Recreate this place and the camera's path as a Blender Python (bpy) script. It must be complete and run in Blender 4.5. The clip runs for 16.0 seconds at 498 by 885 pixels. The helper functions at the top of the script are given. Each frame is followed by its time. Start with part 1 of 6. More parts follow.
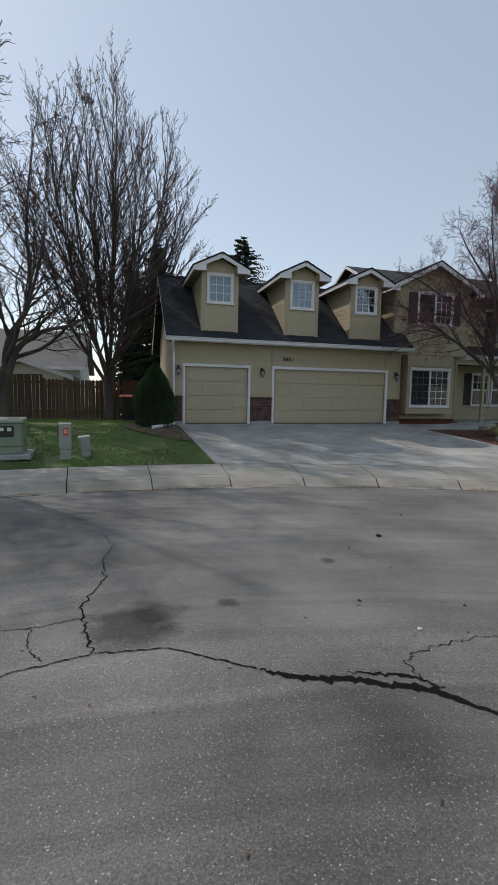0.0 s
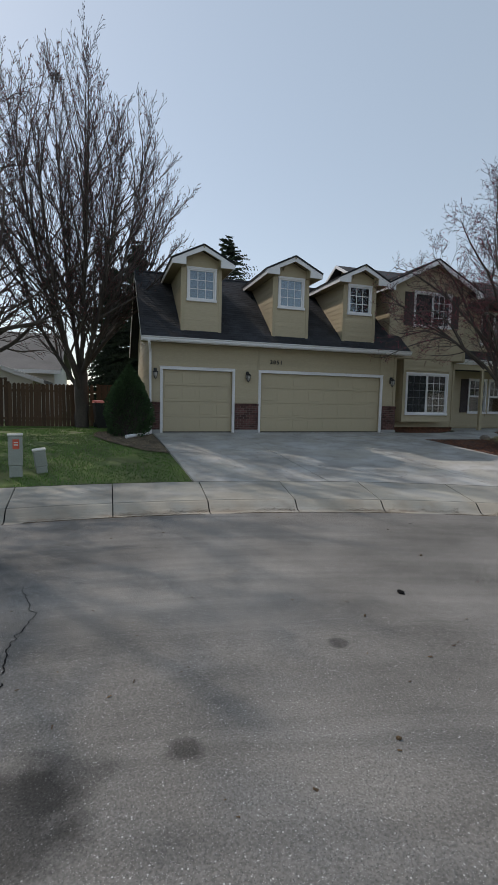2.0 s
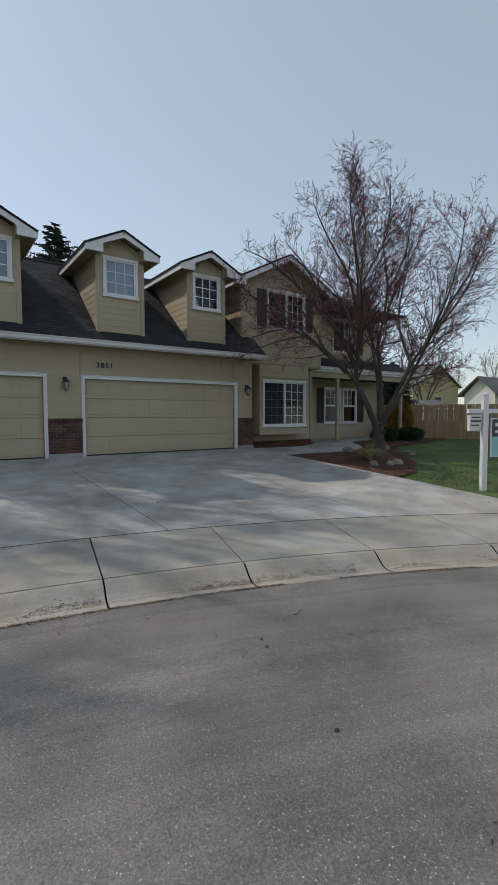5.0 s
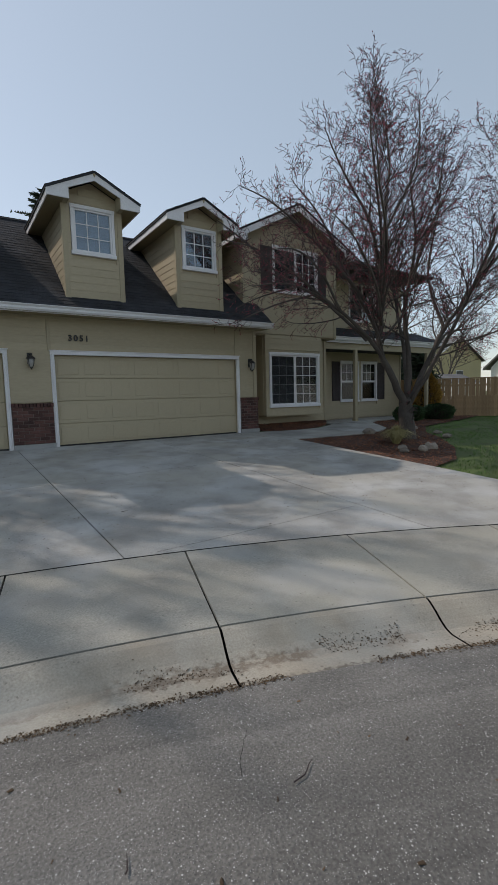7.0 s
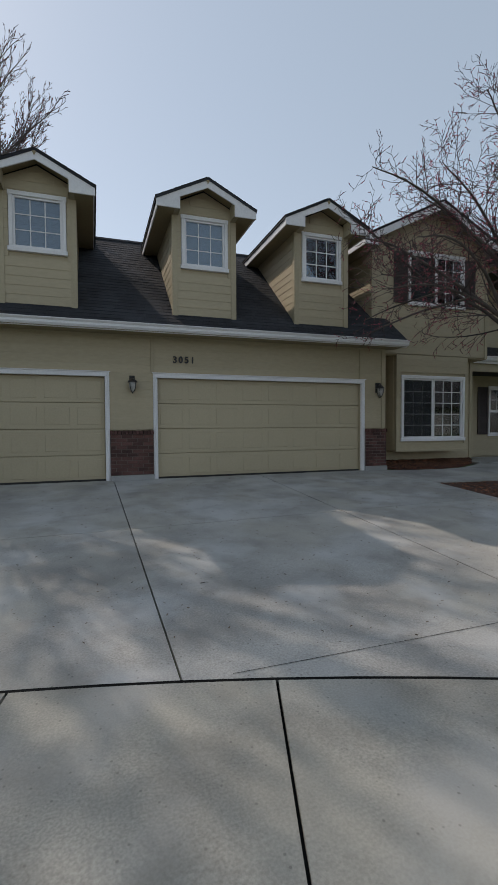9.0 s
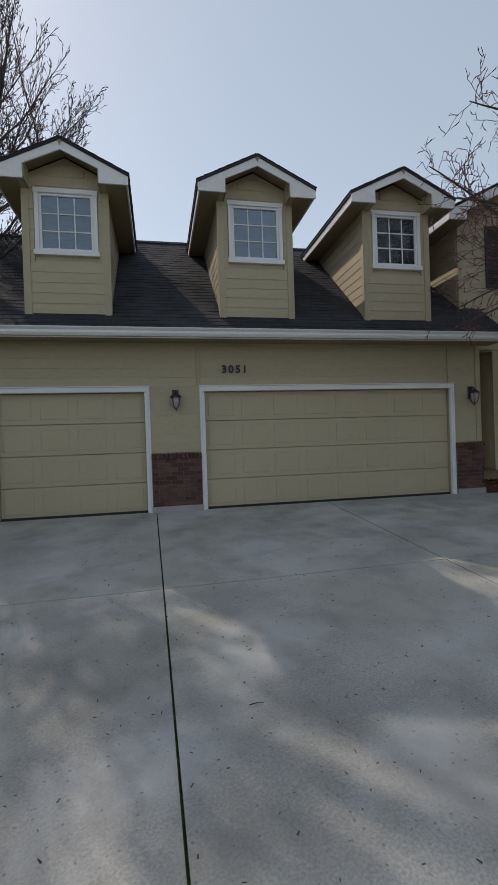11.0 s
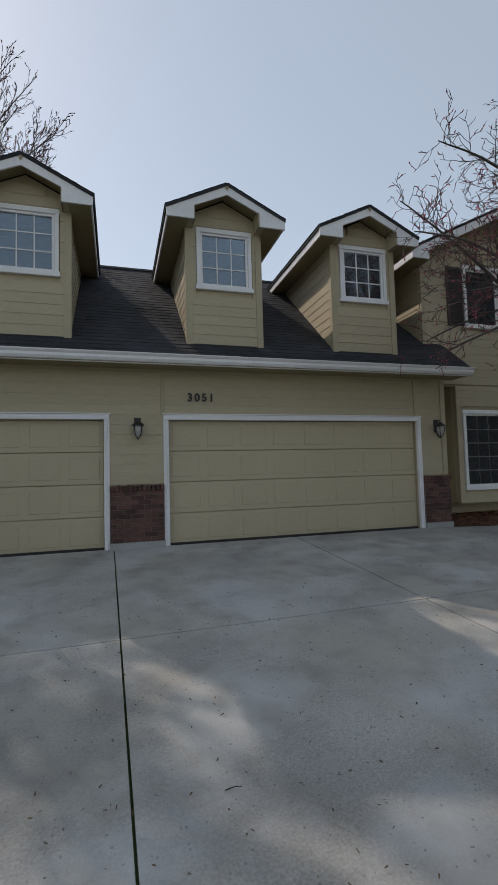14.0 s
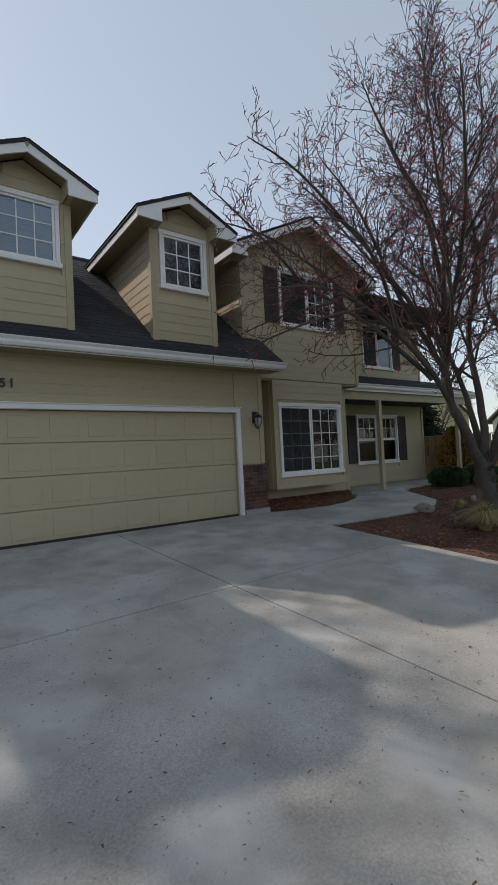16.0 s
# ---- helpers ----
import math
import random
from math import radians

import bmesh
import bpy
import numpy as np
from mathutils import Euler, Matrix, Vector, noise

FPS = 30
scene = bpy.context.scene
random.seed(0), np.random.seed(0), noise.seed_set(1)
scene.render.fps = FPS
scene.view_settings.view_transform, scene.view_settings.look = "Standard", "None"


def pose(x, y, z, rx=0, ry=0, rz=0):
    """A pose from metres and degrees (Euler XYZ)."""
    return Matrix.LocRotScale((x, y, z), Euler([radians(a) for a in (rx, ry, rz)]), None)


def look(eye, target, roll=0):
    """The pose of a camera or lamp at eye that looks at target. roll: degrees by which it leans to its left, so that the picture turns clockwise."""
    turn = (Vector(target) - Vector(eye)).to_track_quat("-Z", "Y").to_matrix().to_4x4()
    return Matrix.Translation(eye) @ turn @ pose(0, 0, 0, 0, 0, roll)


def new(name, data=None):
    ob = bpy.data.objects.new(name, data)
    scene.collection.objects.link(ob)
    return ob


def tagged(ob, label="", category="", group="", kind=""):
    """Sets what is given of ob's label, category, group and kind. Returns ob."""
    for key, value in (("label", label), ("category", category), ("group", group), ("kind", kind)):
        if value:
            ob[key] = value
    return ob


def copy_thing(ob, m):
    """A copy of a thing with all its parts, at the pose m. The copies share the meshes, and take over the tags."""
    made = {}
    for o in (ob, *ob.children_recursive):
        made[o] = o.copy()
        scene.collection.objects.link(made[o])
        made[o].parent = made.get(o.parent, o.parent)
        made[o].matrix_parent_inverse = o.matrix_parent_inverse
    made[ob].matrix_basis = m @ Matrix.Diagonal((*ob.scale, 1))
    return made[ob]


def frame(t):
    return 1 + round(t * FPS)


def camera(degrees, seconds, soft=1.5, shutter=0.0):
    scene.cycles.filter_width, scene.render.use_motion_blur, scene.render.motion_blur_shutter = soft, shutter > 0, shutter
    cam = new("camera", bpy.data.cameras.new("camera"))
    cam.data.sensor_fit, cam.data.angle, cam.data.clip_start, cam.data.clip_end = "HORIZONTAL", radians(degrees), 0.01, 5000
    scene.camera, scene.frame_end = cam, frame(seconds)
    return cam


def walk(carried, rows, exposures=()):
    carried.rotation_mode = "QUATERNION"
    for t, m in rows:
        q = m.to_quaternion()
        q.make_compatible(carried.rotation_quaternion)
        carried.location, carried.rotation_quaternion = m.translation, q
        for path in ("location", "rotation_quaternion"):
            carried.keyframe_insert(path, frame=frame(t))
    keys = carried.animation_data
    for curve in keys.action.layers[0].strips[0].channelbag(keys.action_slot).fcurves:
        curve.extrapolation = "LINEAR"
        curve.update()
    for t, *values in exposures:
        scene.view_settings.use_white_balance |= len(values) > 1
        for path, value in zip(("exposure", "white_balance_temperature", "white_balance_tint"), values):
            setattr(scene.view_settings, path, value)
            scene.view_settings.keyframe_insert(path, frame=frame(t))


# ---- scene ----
cam = camera(56.9, 16.0)
PATH = [
    (0, (-2.31, -16.929, 1.123), (-1.759, -15.017, 0.917), 1.0),
    (0.5, (-2.281, -16.681, 1.146), (-1.572, -14.823, 0.933), 1.5),
    (1, (-2.133, -16.341, 1.12), (-1.513, -14.45, 0.914), 1.2),
    (1.5, (-1.974, -15.963, 1.134), (-1.407, -14.056, 0.927), 0.7),
    (2, (-1.821, -15.499, 1.155), (-1.214, -13.602, 0.973), 1.2),
    (2.5, (-1.564, -15.057, 1.124), (-0.926, -13.167, 0.977), 0.9),
    (3, (-1.305, -14.597, 1.137), (-0.54, -12.754, 1.002), -0.1),
    (3.5, (-1.045, -14.087, 1.152), (-0.175, -12.291, 1.021), 0.0),
    (4, (-0.725, -13.702, 1.141), (0.162, -11.915, 1.013), -0.1),
    (4.5, (-0.407, -13.267, 1.113), (0.646, -11.571, 0.992), -0.1),
    (4.7, (-0.266, -13.076, 1.115), (0.873, -11.436, 1.013), 0.1),
    (6.8, (1.251, -11.436, 1.063), (2.376, -9.795, 0.857), -1.4),
    (7, (1.37, -11.278, 1.07), (2.462, -9.615, 0.871), -1.5),
    (7.5, (1.618, -10.846, 1.062), (2.666, -9.154, 0.87), -1.6),
    (8, (1.883, -10.471, 1.059), (2.729, -8.667, 0.887), -2.0),
    (8.5, (2.111, -10.082, 1.099), (2.78, -8.204, 0.946), -2.5),
    (9, (2.249, -9.702, 1.117), (2.891, -7.809, 1.046), -0.3),
    (9.2, (2.318, -9.553, 1.115), (2.912, -7.645, 1.05), -0.6),
    (11.3, (2.708, -8.041, 1.264), (3.012, -6.065, 1.28), -2.1),
    (11.5, (2.694, -7.959, 1.266), (2.919, -5.972, 1.321), -2.3),
    (12, (2.608, -7.876, 1.274), (2.61, -5.879, 1.375), -1.9),
    (12.5, (2.568, -7.855, 1.279), (2.497, -5.86, 1.396), -1.5),
    (13, (2.591, -7.853, 1.272), (2.697, -5.86, 1.393), -1.2),
    (13.5, (2.642, -7.828, 1.235), (2.977, -5.861, 1.363), -1.4),
    (13.8, (2.65, -7.83, 1.226), (3.122, -5.89, 1.352), -1.4),
    (14, (2.675, -7.817, 1.235), (3.231, -5.899, 1.358), -1.5),
    (14.5, (2.722, -7.82, 1.242), (3.432, -5.954, 1.362), -2.0),
    (15, (2.78, -7.808, 1.227), (3.636, -6.004, 1.346), -2.5),
    (15.5, (2.894, -7.793, 1.224), (3.919, -6.078, 1.331), -2.8),
    (16, (3.05, -7.741, 1.233), (4.229, -6.126, 1.291), -2.9),
]
walk(cam, [(t, look(eye, target, roll)) for t, eye, target, roll in PATH], [(0.0, 0.07, 6980, 15), (5.0, 0.07, 6980, 15), (9.0, 0.08, 7120, 16), (12.0, 0.14, 7250, 17), (14.5, 0.13, 7250, 17), (16.0, 0.21, 7250, 17)])

# ---- world, sun, exposure ----
SUN_AZ, SUN_EL = radians(33.0), radians(45.0)      # azimuth to the left of +y
world = bpy.data.worlds.new("world")
scene.world = world
world.use_nodes = True
wn = world.node_tree.nodes
sky = wn.new("ShaderNodeTexSky")
sky.sky_type = "NISHITA"
sky.sun_disc = False
sky.sun_elevation = SUN_EL
sky.sun_rotation = -SUN_AZ
sky.air_density, sky.dust_density, sky.ozone_density = 1.2, 0.8, 1.2
sky.altitude = 800
wn["Background"].inputs["Strength"].default_value = 0.143
soft_sky, haze = wn.new("ShaderNodeHueSaturation"), wn.new("ShaderNodeMix")     # thin haze: pale and even
soft_sky.inputs["Saturation"].default_value = 0.78
haze.data_type = "RGBA"
haze.inputs[0].default_value = 0.45
haze.inputs[7].default_value = (2.95, 4.0, 4.75, 1)
world.node_tree.links.new(sky.outputs[0], soft_sky.inputs["Color"])
world.node_tree.links.new(soft_sky.outputs[0], haze.inputs[6])
world.node_tree.links.new(haze.outputs[2], wn["Background"].inputs["Color"])
sun = new("sun", bpy.data.lights.new("sun", "SUN"))
sun.data.energy, sun.data.angle, sun.data.color = 2.15, radians(0.7), (1.0, 0.955, 0.895)
sun_dir = Vector((-math.sin(SUN_AZ) * math.cos(SUN_EL), math.cos(SUN_AZ) * math.cos(SUN_EL), math.sin(SUN_EL)))
sun.matrix_world = look(sun_dir * 60, (0, 0, 0))
scene.view_settings.exposure = 0.0

# ---- materials ----
def mat(name, color, rough=0.7, var=0.15, scale=6.0, fine=60.0, bump=0.15, metal=0.0, rnd=0.0, dark=None, spec=0.5, stretch=(1, 1, 1), blotch=0.9):
    """A surface with broad stains, fine grain and relief; rnd: how far pieces differ in brightness."""
    m = bpy.data.materials.new(name)
    m.use_nodes = True
    n, l = m.node_tree.nodes, m.node_tree.links
    b = n["Principled BSDF"]
    b.inputs["Roughness"].default_value = rough
    b.inputs["Metallic"].default_value = metal
    b.inputs["Specular IOR Level"].default_value = spec
    tc, mp = n.new("ShaderNodeTexCoord"), n.new("ShaderNodeMapping")
    mp.inputs["Scale"].default_value = stretch
    l.new(tc.outputs["Object"], mp.inputs[0])
    big, small = n.new("ShaderNodeTexNoise"), n.new("ShaderNodeTexNoise")
    big.inputs["Scale"].default_value, big.inputs["Detail"].default_value = scale * 0.2, 6
    small.inputs["Scale"].default_value, small.inputs["Detail"].default_value = fine, 4
    for t in (big, small):
        l.new(mp.outputs[0], t.inputs["Vector"])
    ramp = n.new("ShaderNodeValToRGB")
    lo = dark if dark else [c * (1 - var * 1.6) for c in color]
    ramp.color_ramp.elements[0].color, ramp.color_ramp.elements[1].color = (*lo, 1), (*[min(1, c * (1 + var * 0.5)) for c in color], 1)
    ramp.color_ramp.elements[0].position, ramp.color_ramp.elements[1].position = 0.5 - blotch * 0.25, 0.5 + blotch * 0.2
    l.new(big.outputs["Fac"], ramp.inputs[0])
    mix = n.new("ShaderNodeMix")
    mix.data_type, mix.blend_type = "RGBA", "MULTIPLY"
    mix.inputs[0].default_value = 1.0
    r2 = n.new("ShaderNodeMapRange")
    r2.inputs["From Min"].default_value, r2.inputs["From Max"].default_value = 0.3, 0.7
    r2.inputs["To Min"].default_value, r2.inputs["To Max"].default_value = 1 - var, 1 + var * 0.6
    l.new(small.outputs["Fac"], r2.inputs[0])
    l.new(ramp.outputs[0], mix.inputs[6])
    l.new(r2.outputs[0], mix.inputs[7])
    out = mix.outputs[2]
    if rnd:
        oi, ge, add, fr, r3, mx = (n.new("ShaderNodeObjectInfo"), n.new("ShaderNodeNewGeometry"), n.new("ShaderNodeMath"), n.new("ShaderNodeMath"), n.new("ShaderNodeMapRange"), n.new("ShaderNodeMix"))
        fr.operation = "FRACT"
        l.new(oi.outputs["Random"], add.inputs[0])
        l.new(ge.outputs["Random Per Island"], add.inputs[1])
        l.new(add.outputs[0], fr.inputs[0])
        r3.inputs["To Min"].default_value, r3.inputs["To Max"].default_value = 1 - rnd, 1 + rnd
        l.new(fr.outputs[0], r3.inputs[0])
        mx.data_type, mx.blend_type = "RGBA", "MULTIPLY"
        mx.inputs[0].default_value = 1.0
        l.new(out, mx.inputs[6])
        l.new(r3.outputs[0], mx.inputs[7])
        out = mx.outputs[2]
    l.new(out, b.inputs["Base Color"])
    if bump:
        bp = n.new("ShaderNodeBump")
        bp.inputs["Strength"].default_value, bp.inputs["Distance"].default_value = bump, 0.01
        l.new(small.outputs["Fac"], bp.inputs["Height"])
        l.new(bp.outputs[0], b.inputs["Normal"])
    return m


def glass_mat(name, tint=(0.75, 0.82, 0.85)):
    m = bpy.data.materials.new(name)
    m.use_nodes = True
    n, l = m.node_tree.nodes, m.node_tree.links
    n.remove(n["Principled BSDF"])
    fr, tr, gl, mx = n.new("ShaderNodeFresnel"), n.new("ShaderNodeBsdfTransparent"), n.new("ShaderNodeBsdfGlossy"), n.new("ShaderNodeMixShader")
    fr.inputs["IOR"].default_value = 1.9
    tr.inputs["Color"].default_value = (*tint, 1)
    gl.inputs["Roughness"].default_value = 0.01
    gl.inputs["Color"].default_value = (0.9, 0.95, 1.0, 1)
    l.new(fr.outputs[0], mx.inputs[0])
    l.new(tr.outputs[0], mx.inputs[1])
    l.new(gl.outputs[0], mx.inputs[2])
    l.new(mx.outputs[0], n["Material Output"].inputs["Surface"])
    return m


SIDING = mat("siding_paint", (0.44, 0.37, 0.25), 0.6, 0.06, 3, 25, 0.06, rnd=0.035, stretch=(0.3, 1, 1))
TRIMTAN = mat("tan_trim_paint", (0.42, 0.355, 0.238), 0.6, 0.07, 3, 30, 0.05)
DOORPAINT = mat("garage_door_paint", (0.455, 0.385, 0.262), 0.5, 0.05, 2, 40, 0.04)
# a darker tan than the siding, for eave undersides and peak caps
SOFFIT = mat("dark_tan_soffit", (0.30, 0.24, 0.14), 0.7, 0.08, 3, 20, 0.05)
WHITE = mat("white_paint", (0.78, 0.77, 0.78), 0.5, 0.06, 4, 30, 0.04)
SHINGLE = mat("asphalt_shingle", (0.026, 0.028, 0.034), 0.9, 0.3, 8, 120, 0.5, rnd=0.26)
BRICK = mat("brick_face", (0.115, 0.052, 0.044), 0.85, 0.3, 20, 80, 0.4, rnd=0.4)
MORTAR = mat("mortar", (0.20, 0.16, 0.14), 0.9, 0.2, 8, 90, 0.3)
FOUND = mat("foundation_concrete", (0.36, 0.36, 0.35), 0.9, 0.15, 6, 80, 0.2)
GRASS = mat("lawn_soil", (0.085, 0.125, 0.03), 0.95, 0.3, 5, 90, 0.4, dark=(0.075, 0.09, 0.033))
BLADE = mat("grass_blade", (0.115, 0.23, 0.04), 0.7, 0.25, 2, 30, 0.0, rnd=0.35)
MULCH = mat("bark_mulch", (0.09, 0.042, 0.027), 0.95, 0.4, 12, 60, 0.7)
CHIP = mat("mulch_chip", (0.22, 0.088, 0.045), 0.9, 0.3, 8, 50, 0.2, rnd=0.75)
BARK = mat("tree_bark", (0.1, 0.083, 0.072), 0.95, 0.3, 10, 50, 0.6, stretch=(1, 1, 0.3))
TWIG = mat("twig_bark", (0.058, 0.042, 0.04), 0.9, 0.2, 5, 30, 0.1)
BUD = mat("red_bud", (0.20, 0.065, 0.065), 0.7, 0.2, 5, 30, 0.0, rnd=0.35)
PINKBUD = mat("crimson_bud", (0.36, 0.045, 0.085), 0.7, 0.2, 5, 30, 0.0, rnd=0.35)
NEEDLE = mat("evergreen_needle", (0.05, 0.10, 0.036), 0.8, 0.3, 6, 40, 0.0, rnd=0.45)
FARNEEDLE = mat("far_conifer", (0.04, 0.06, 0.035), 0.85, 0.3, 3, 20, 0.0, rnd=0.4)
WOODF = mat("fence_wood_brown", (0.13, 0.075, 0.045), 0.85, 0.25, 6, 50, 0.3, rnd=0.2, stretch=(1, 1, 0.15))
WOODC = mat("fence_wood_cedar", (0.42, 0.27, 0.15), 0.85, 0.2, 6, 50, 0.3, rnd=0.15, stretch=(1, 1, 0.15))
BLACK = mat("black_metal", (0.025, 0.022, 0.022), 0.45, 0.2, 8, 60, 0.1, spec=0.5)
SHUTTER = mat("dark_shutter", (0.045, 0.03, 0.028), 0.6, 0.15, 6, 40, 0.05)
FROST = mat("lamp_glass", (0.35, 0.34, 0.32), 0.25, 0.1, 8, 40, 0.0)
UTIL = mat("utility_green", (0.22, 0.27, 0.19), 0.55, 0.1, 5, 50, 0.05)
UTILG = mat("utility_grey", (0.33, 0.35, 0.31), 0.6, 0.1, 5, 50, 0.05)
STICKER = mat("orange_sticker", (0.65, 0.10, 0.05), 0.5, 0.1, 8, 30, 0.0)
PALE = mat("pale_plastic", (0.7, 0.68, 0.62), 0.6, 0.06, 4, 30, 0.03)
STONE = mat("bed_stone", (0.32, 0.27, 0.22), 0.9, 0.25, 8, 40, 0.5, rnd=0.3)
# near-black: the darkness of unlit rooms is put into the wall colour
ROOM = mat("unlit_room_shade", (0.05, 0.048, 0.045), 0.95, 0.1, 3, 20, 0.0)
BLIND = mat("window_blind", (0.22, 0.27, 0.34), 0.8, 0.05, 3, 20, 0.0)
GLASS = glass_mat("window_glass")


def screen_mat():
    m = bpy.data.materials.new("insect_screen")
    m.use_nodes = True
    n, l = m.node_tree.nodes, m.node_tree.links
    tr, mx = n.new("ShaderNodeBsdfTransparent"), n.new("ShaderNodeMixShader")
    b = n["Principled BSDF"]
    b.inputs["Base Color"].default_value, b.inputs["Roughness"].default_value = (0.03, 0.033, 0.036, 1), 0.8
    mx.inputs[0].default_value = 0.6
    l.new(tr.outputs[0], mx.inputs[1])
    l.new(b.outputs[0], mx.inputs[2])
    l.new(mx.outputs[0], n["Material Output"].inputs["Surface"])
    return m


SCREEN = screen_mat()
SIGNGREY = mat("sign_grey", (0.07, 0.08, 0.10), 0.5, 0.08, 4, 30, 0.0)
SIGNTEAL = mat("sign_teal", (0.30, 0.58, 0.60), 0.5, 0.06, 4, 30, 0.0)
FARWALL = mat("far_house_siding", (0.60, 0.58, 0.55), 0.8, 0.06, 2, 20, 0.05)
FARROOF = mat("far_house_roof", (0.16, 0.155, 0.15), 0.9, 0.2, 3, 40, 0.2)
BINC = mat("bin_plastic", (0.02, 0.022, 0.025), 0.5, 0.1, 4, 30, 0.02)
BINLID = mat("bin_lid_red", (0.35, 0.06, 0.04), 0.5, 0.1, 4, 30, 0.02)
TAR = mat("crack_shadow", (0.012, 0.012, 0.012), 0.95, 0.3, 8, 60, 0.3, spec=0.08)
LEAFDRY = mat("dry_leaf", (0.12, 0.075, 0.04), 0.9, 0.3, 8, 40, 0.0, rnd=0.5)
DRYGRASS = mat("dry_grass", (0.40, 0.34, 0.15), 0.8, 0.2, 4, 30, 0.0, rnd=0.3)
YELLOW = mat("forsythia", (0.42, 0.24, 0.05), 0.8, 0.2, 4, 30, 0.0, rnd=0.3)


# ---- ground surfaces ----
CX, CY = -1.9, -24.2           # centre of the turning circle
PX, PY0 = -2.64, -24.13        # centre of the paving arcs


def tools(m):
    n, l = m.node_tree.nodes, m.node_tree.links

    def node(kind, ins=(), **props):
        k = n.new("ShaderNode" + kind)
        for key, v in props.items():
            setattr(k, key, v)
        for i, v in ins:
            if isinstance(v, bpy.types.NodeSocket):
                l.new(v, k.inputs[i])
            else:
                k.inputs[i].default_value = v
        return k

    def rng_map(value, a, b, c, d):
        return node("MapRange", [(0, value), (1, a), (2, b), (3, c), (4, d)]).outputs[0]

    def times(col, f):
        return node("Mix", [(0, 1.0), (6, col), (7, f)], data_type="RGBA", blend_type="MULTIPLY").outputs[2]

    def blend(f, a, b):
        return node("Mix", [(0, f), (6, a), (7, b)], data_type="RGBA").outputs[2]

    def grain(vec, scale, detail=4.0, out="Fac"):
        return node("TexNoise", [("Vector", vec), ("Scale", scale), ("Detail", detail)]).outputs[out]

    def calc(op, a, b):
        return node("Math", [(0, a), (1, b)], operation=op).outputs[0]

    return n, l, node, rng_map, times, blend, grain, calc


def asphalt_mat():
    """Worn asphalt: paving arcs about the turning circle, pale stones, oil stains, one broad darker patch."""
    m = mat("asphalt", (0.228, 0.218, 0.202), 0.92, 0.34, 3, 80, 1.0, spec=0.25)
    n, l, node, rng_map, times, blend, grain, calc = tools(m)
    b = n["Principled BSDF"]
    col = b.inputs["Base Color"].links[0].from_socket
    p = node("TexCoord").outputs["Object"]
    flat = node("VectorMath", [(0, p), (1, (1, 1, 0))], operation="MULTIPLY").outputs[0]
    wob = calc("MULTIPLY", grain(p, 1.2, 3.0), 0.16)
    dist = node("VectorMath", [(0, flat), (1, (PX, PY0, 0))], operation="DISTANCE").outputs["Value"]
    dist = calc("ADD", dist, wob)
    streak = grain(node("CombineXYZ", [(0, calc("MULTIPLY", dist, 9.0)), (1, grain(p, 0.25, 1.0))]).outputs[0], 1.0, 5.0)
    col = times(col, rng_map(streak, 0.3, 0.7, 0.86, 1.1))
    col = times(col, rng_map(dist, 9.68, 9.76, 0.74, 1.0))
    col = times(col, rng_map(dist, 8.4, 9.7, 1.3, 1.0))
    slant = calc("ADD", dist, calc("MULTIPLY", node("SeparateXYZ", [(0, p)]).outputs[0], -0.28))
    col = times(col, rng_map(slant, 11.93, 12.02, 0.87, 1.0))
    for sc, lo, tone in ((190.0, 0.86, (0.50, 0.49, 0.47, 1)), (95.0, 0.955, (0.62, 0.61, 0.59, 1)), (150.0, 0.88, (0.07, 0.07, 0.07, 1))):
        v = node("TexVoronoi", [("Vector", p), ("Scale", sc)])
        pick = node("SeparateColor", [(0, v.outputs["Color"])]).outputs[0]
        near = rng_map(v.outputs["Distance"], 0.25, 0.45, 1.0, 0.0)
        col = blend(calc("MULTIPLY", rng_map(pick, lo, lo + 0.01, 0.0, 0.85), near), col, tone)
    # last entry: a broad, mild darkening on the left of the street
    for x, y, r, k in ((-2.24, -13.52, 0.40, 0.40), (-2.0, -13.4, 0.26, 0.7), (-1.43, -13.34, 0.10, 0.45), (-0.17, -12.60, 0.09, 0.5), (-3.74, -10.78, 1.3, 0.8)):
        d = node("VectorMath", [(0, flat), (1, (x, y, 0))], operation="DISTANCE").outputs["Value"]
        d = calc("ADD", d, calc("MULTIPLY", calc("SUBTRACT", grain(p, 5.0, 4.0), 0.5), r * 1.1))
        col = times(col, rng_map(d, r * 0.55, r, k, 1.0))
    l.new(col, b.inputs["Base Color"])
    return m


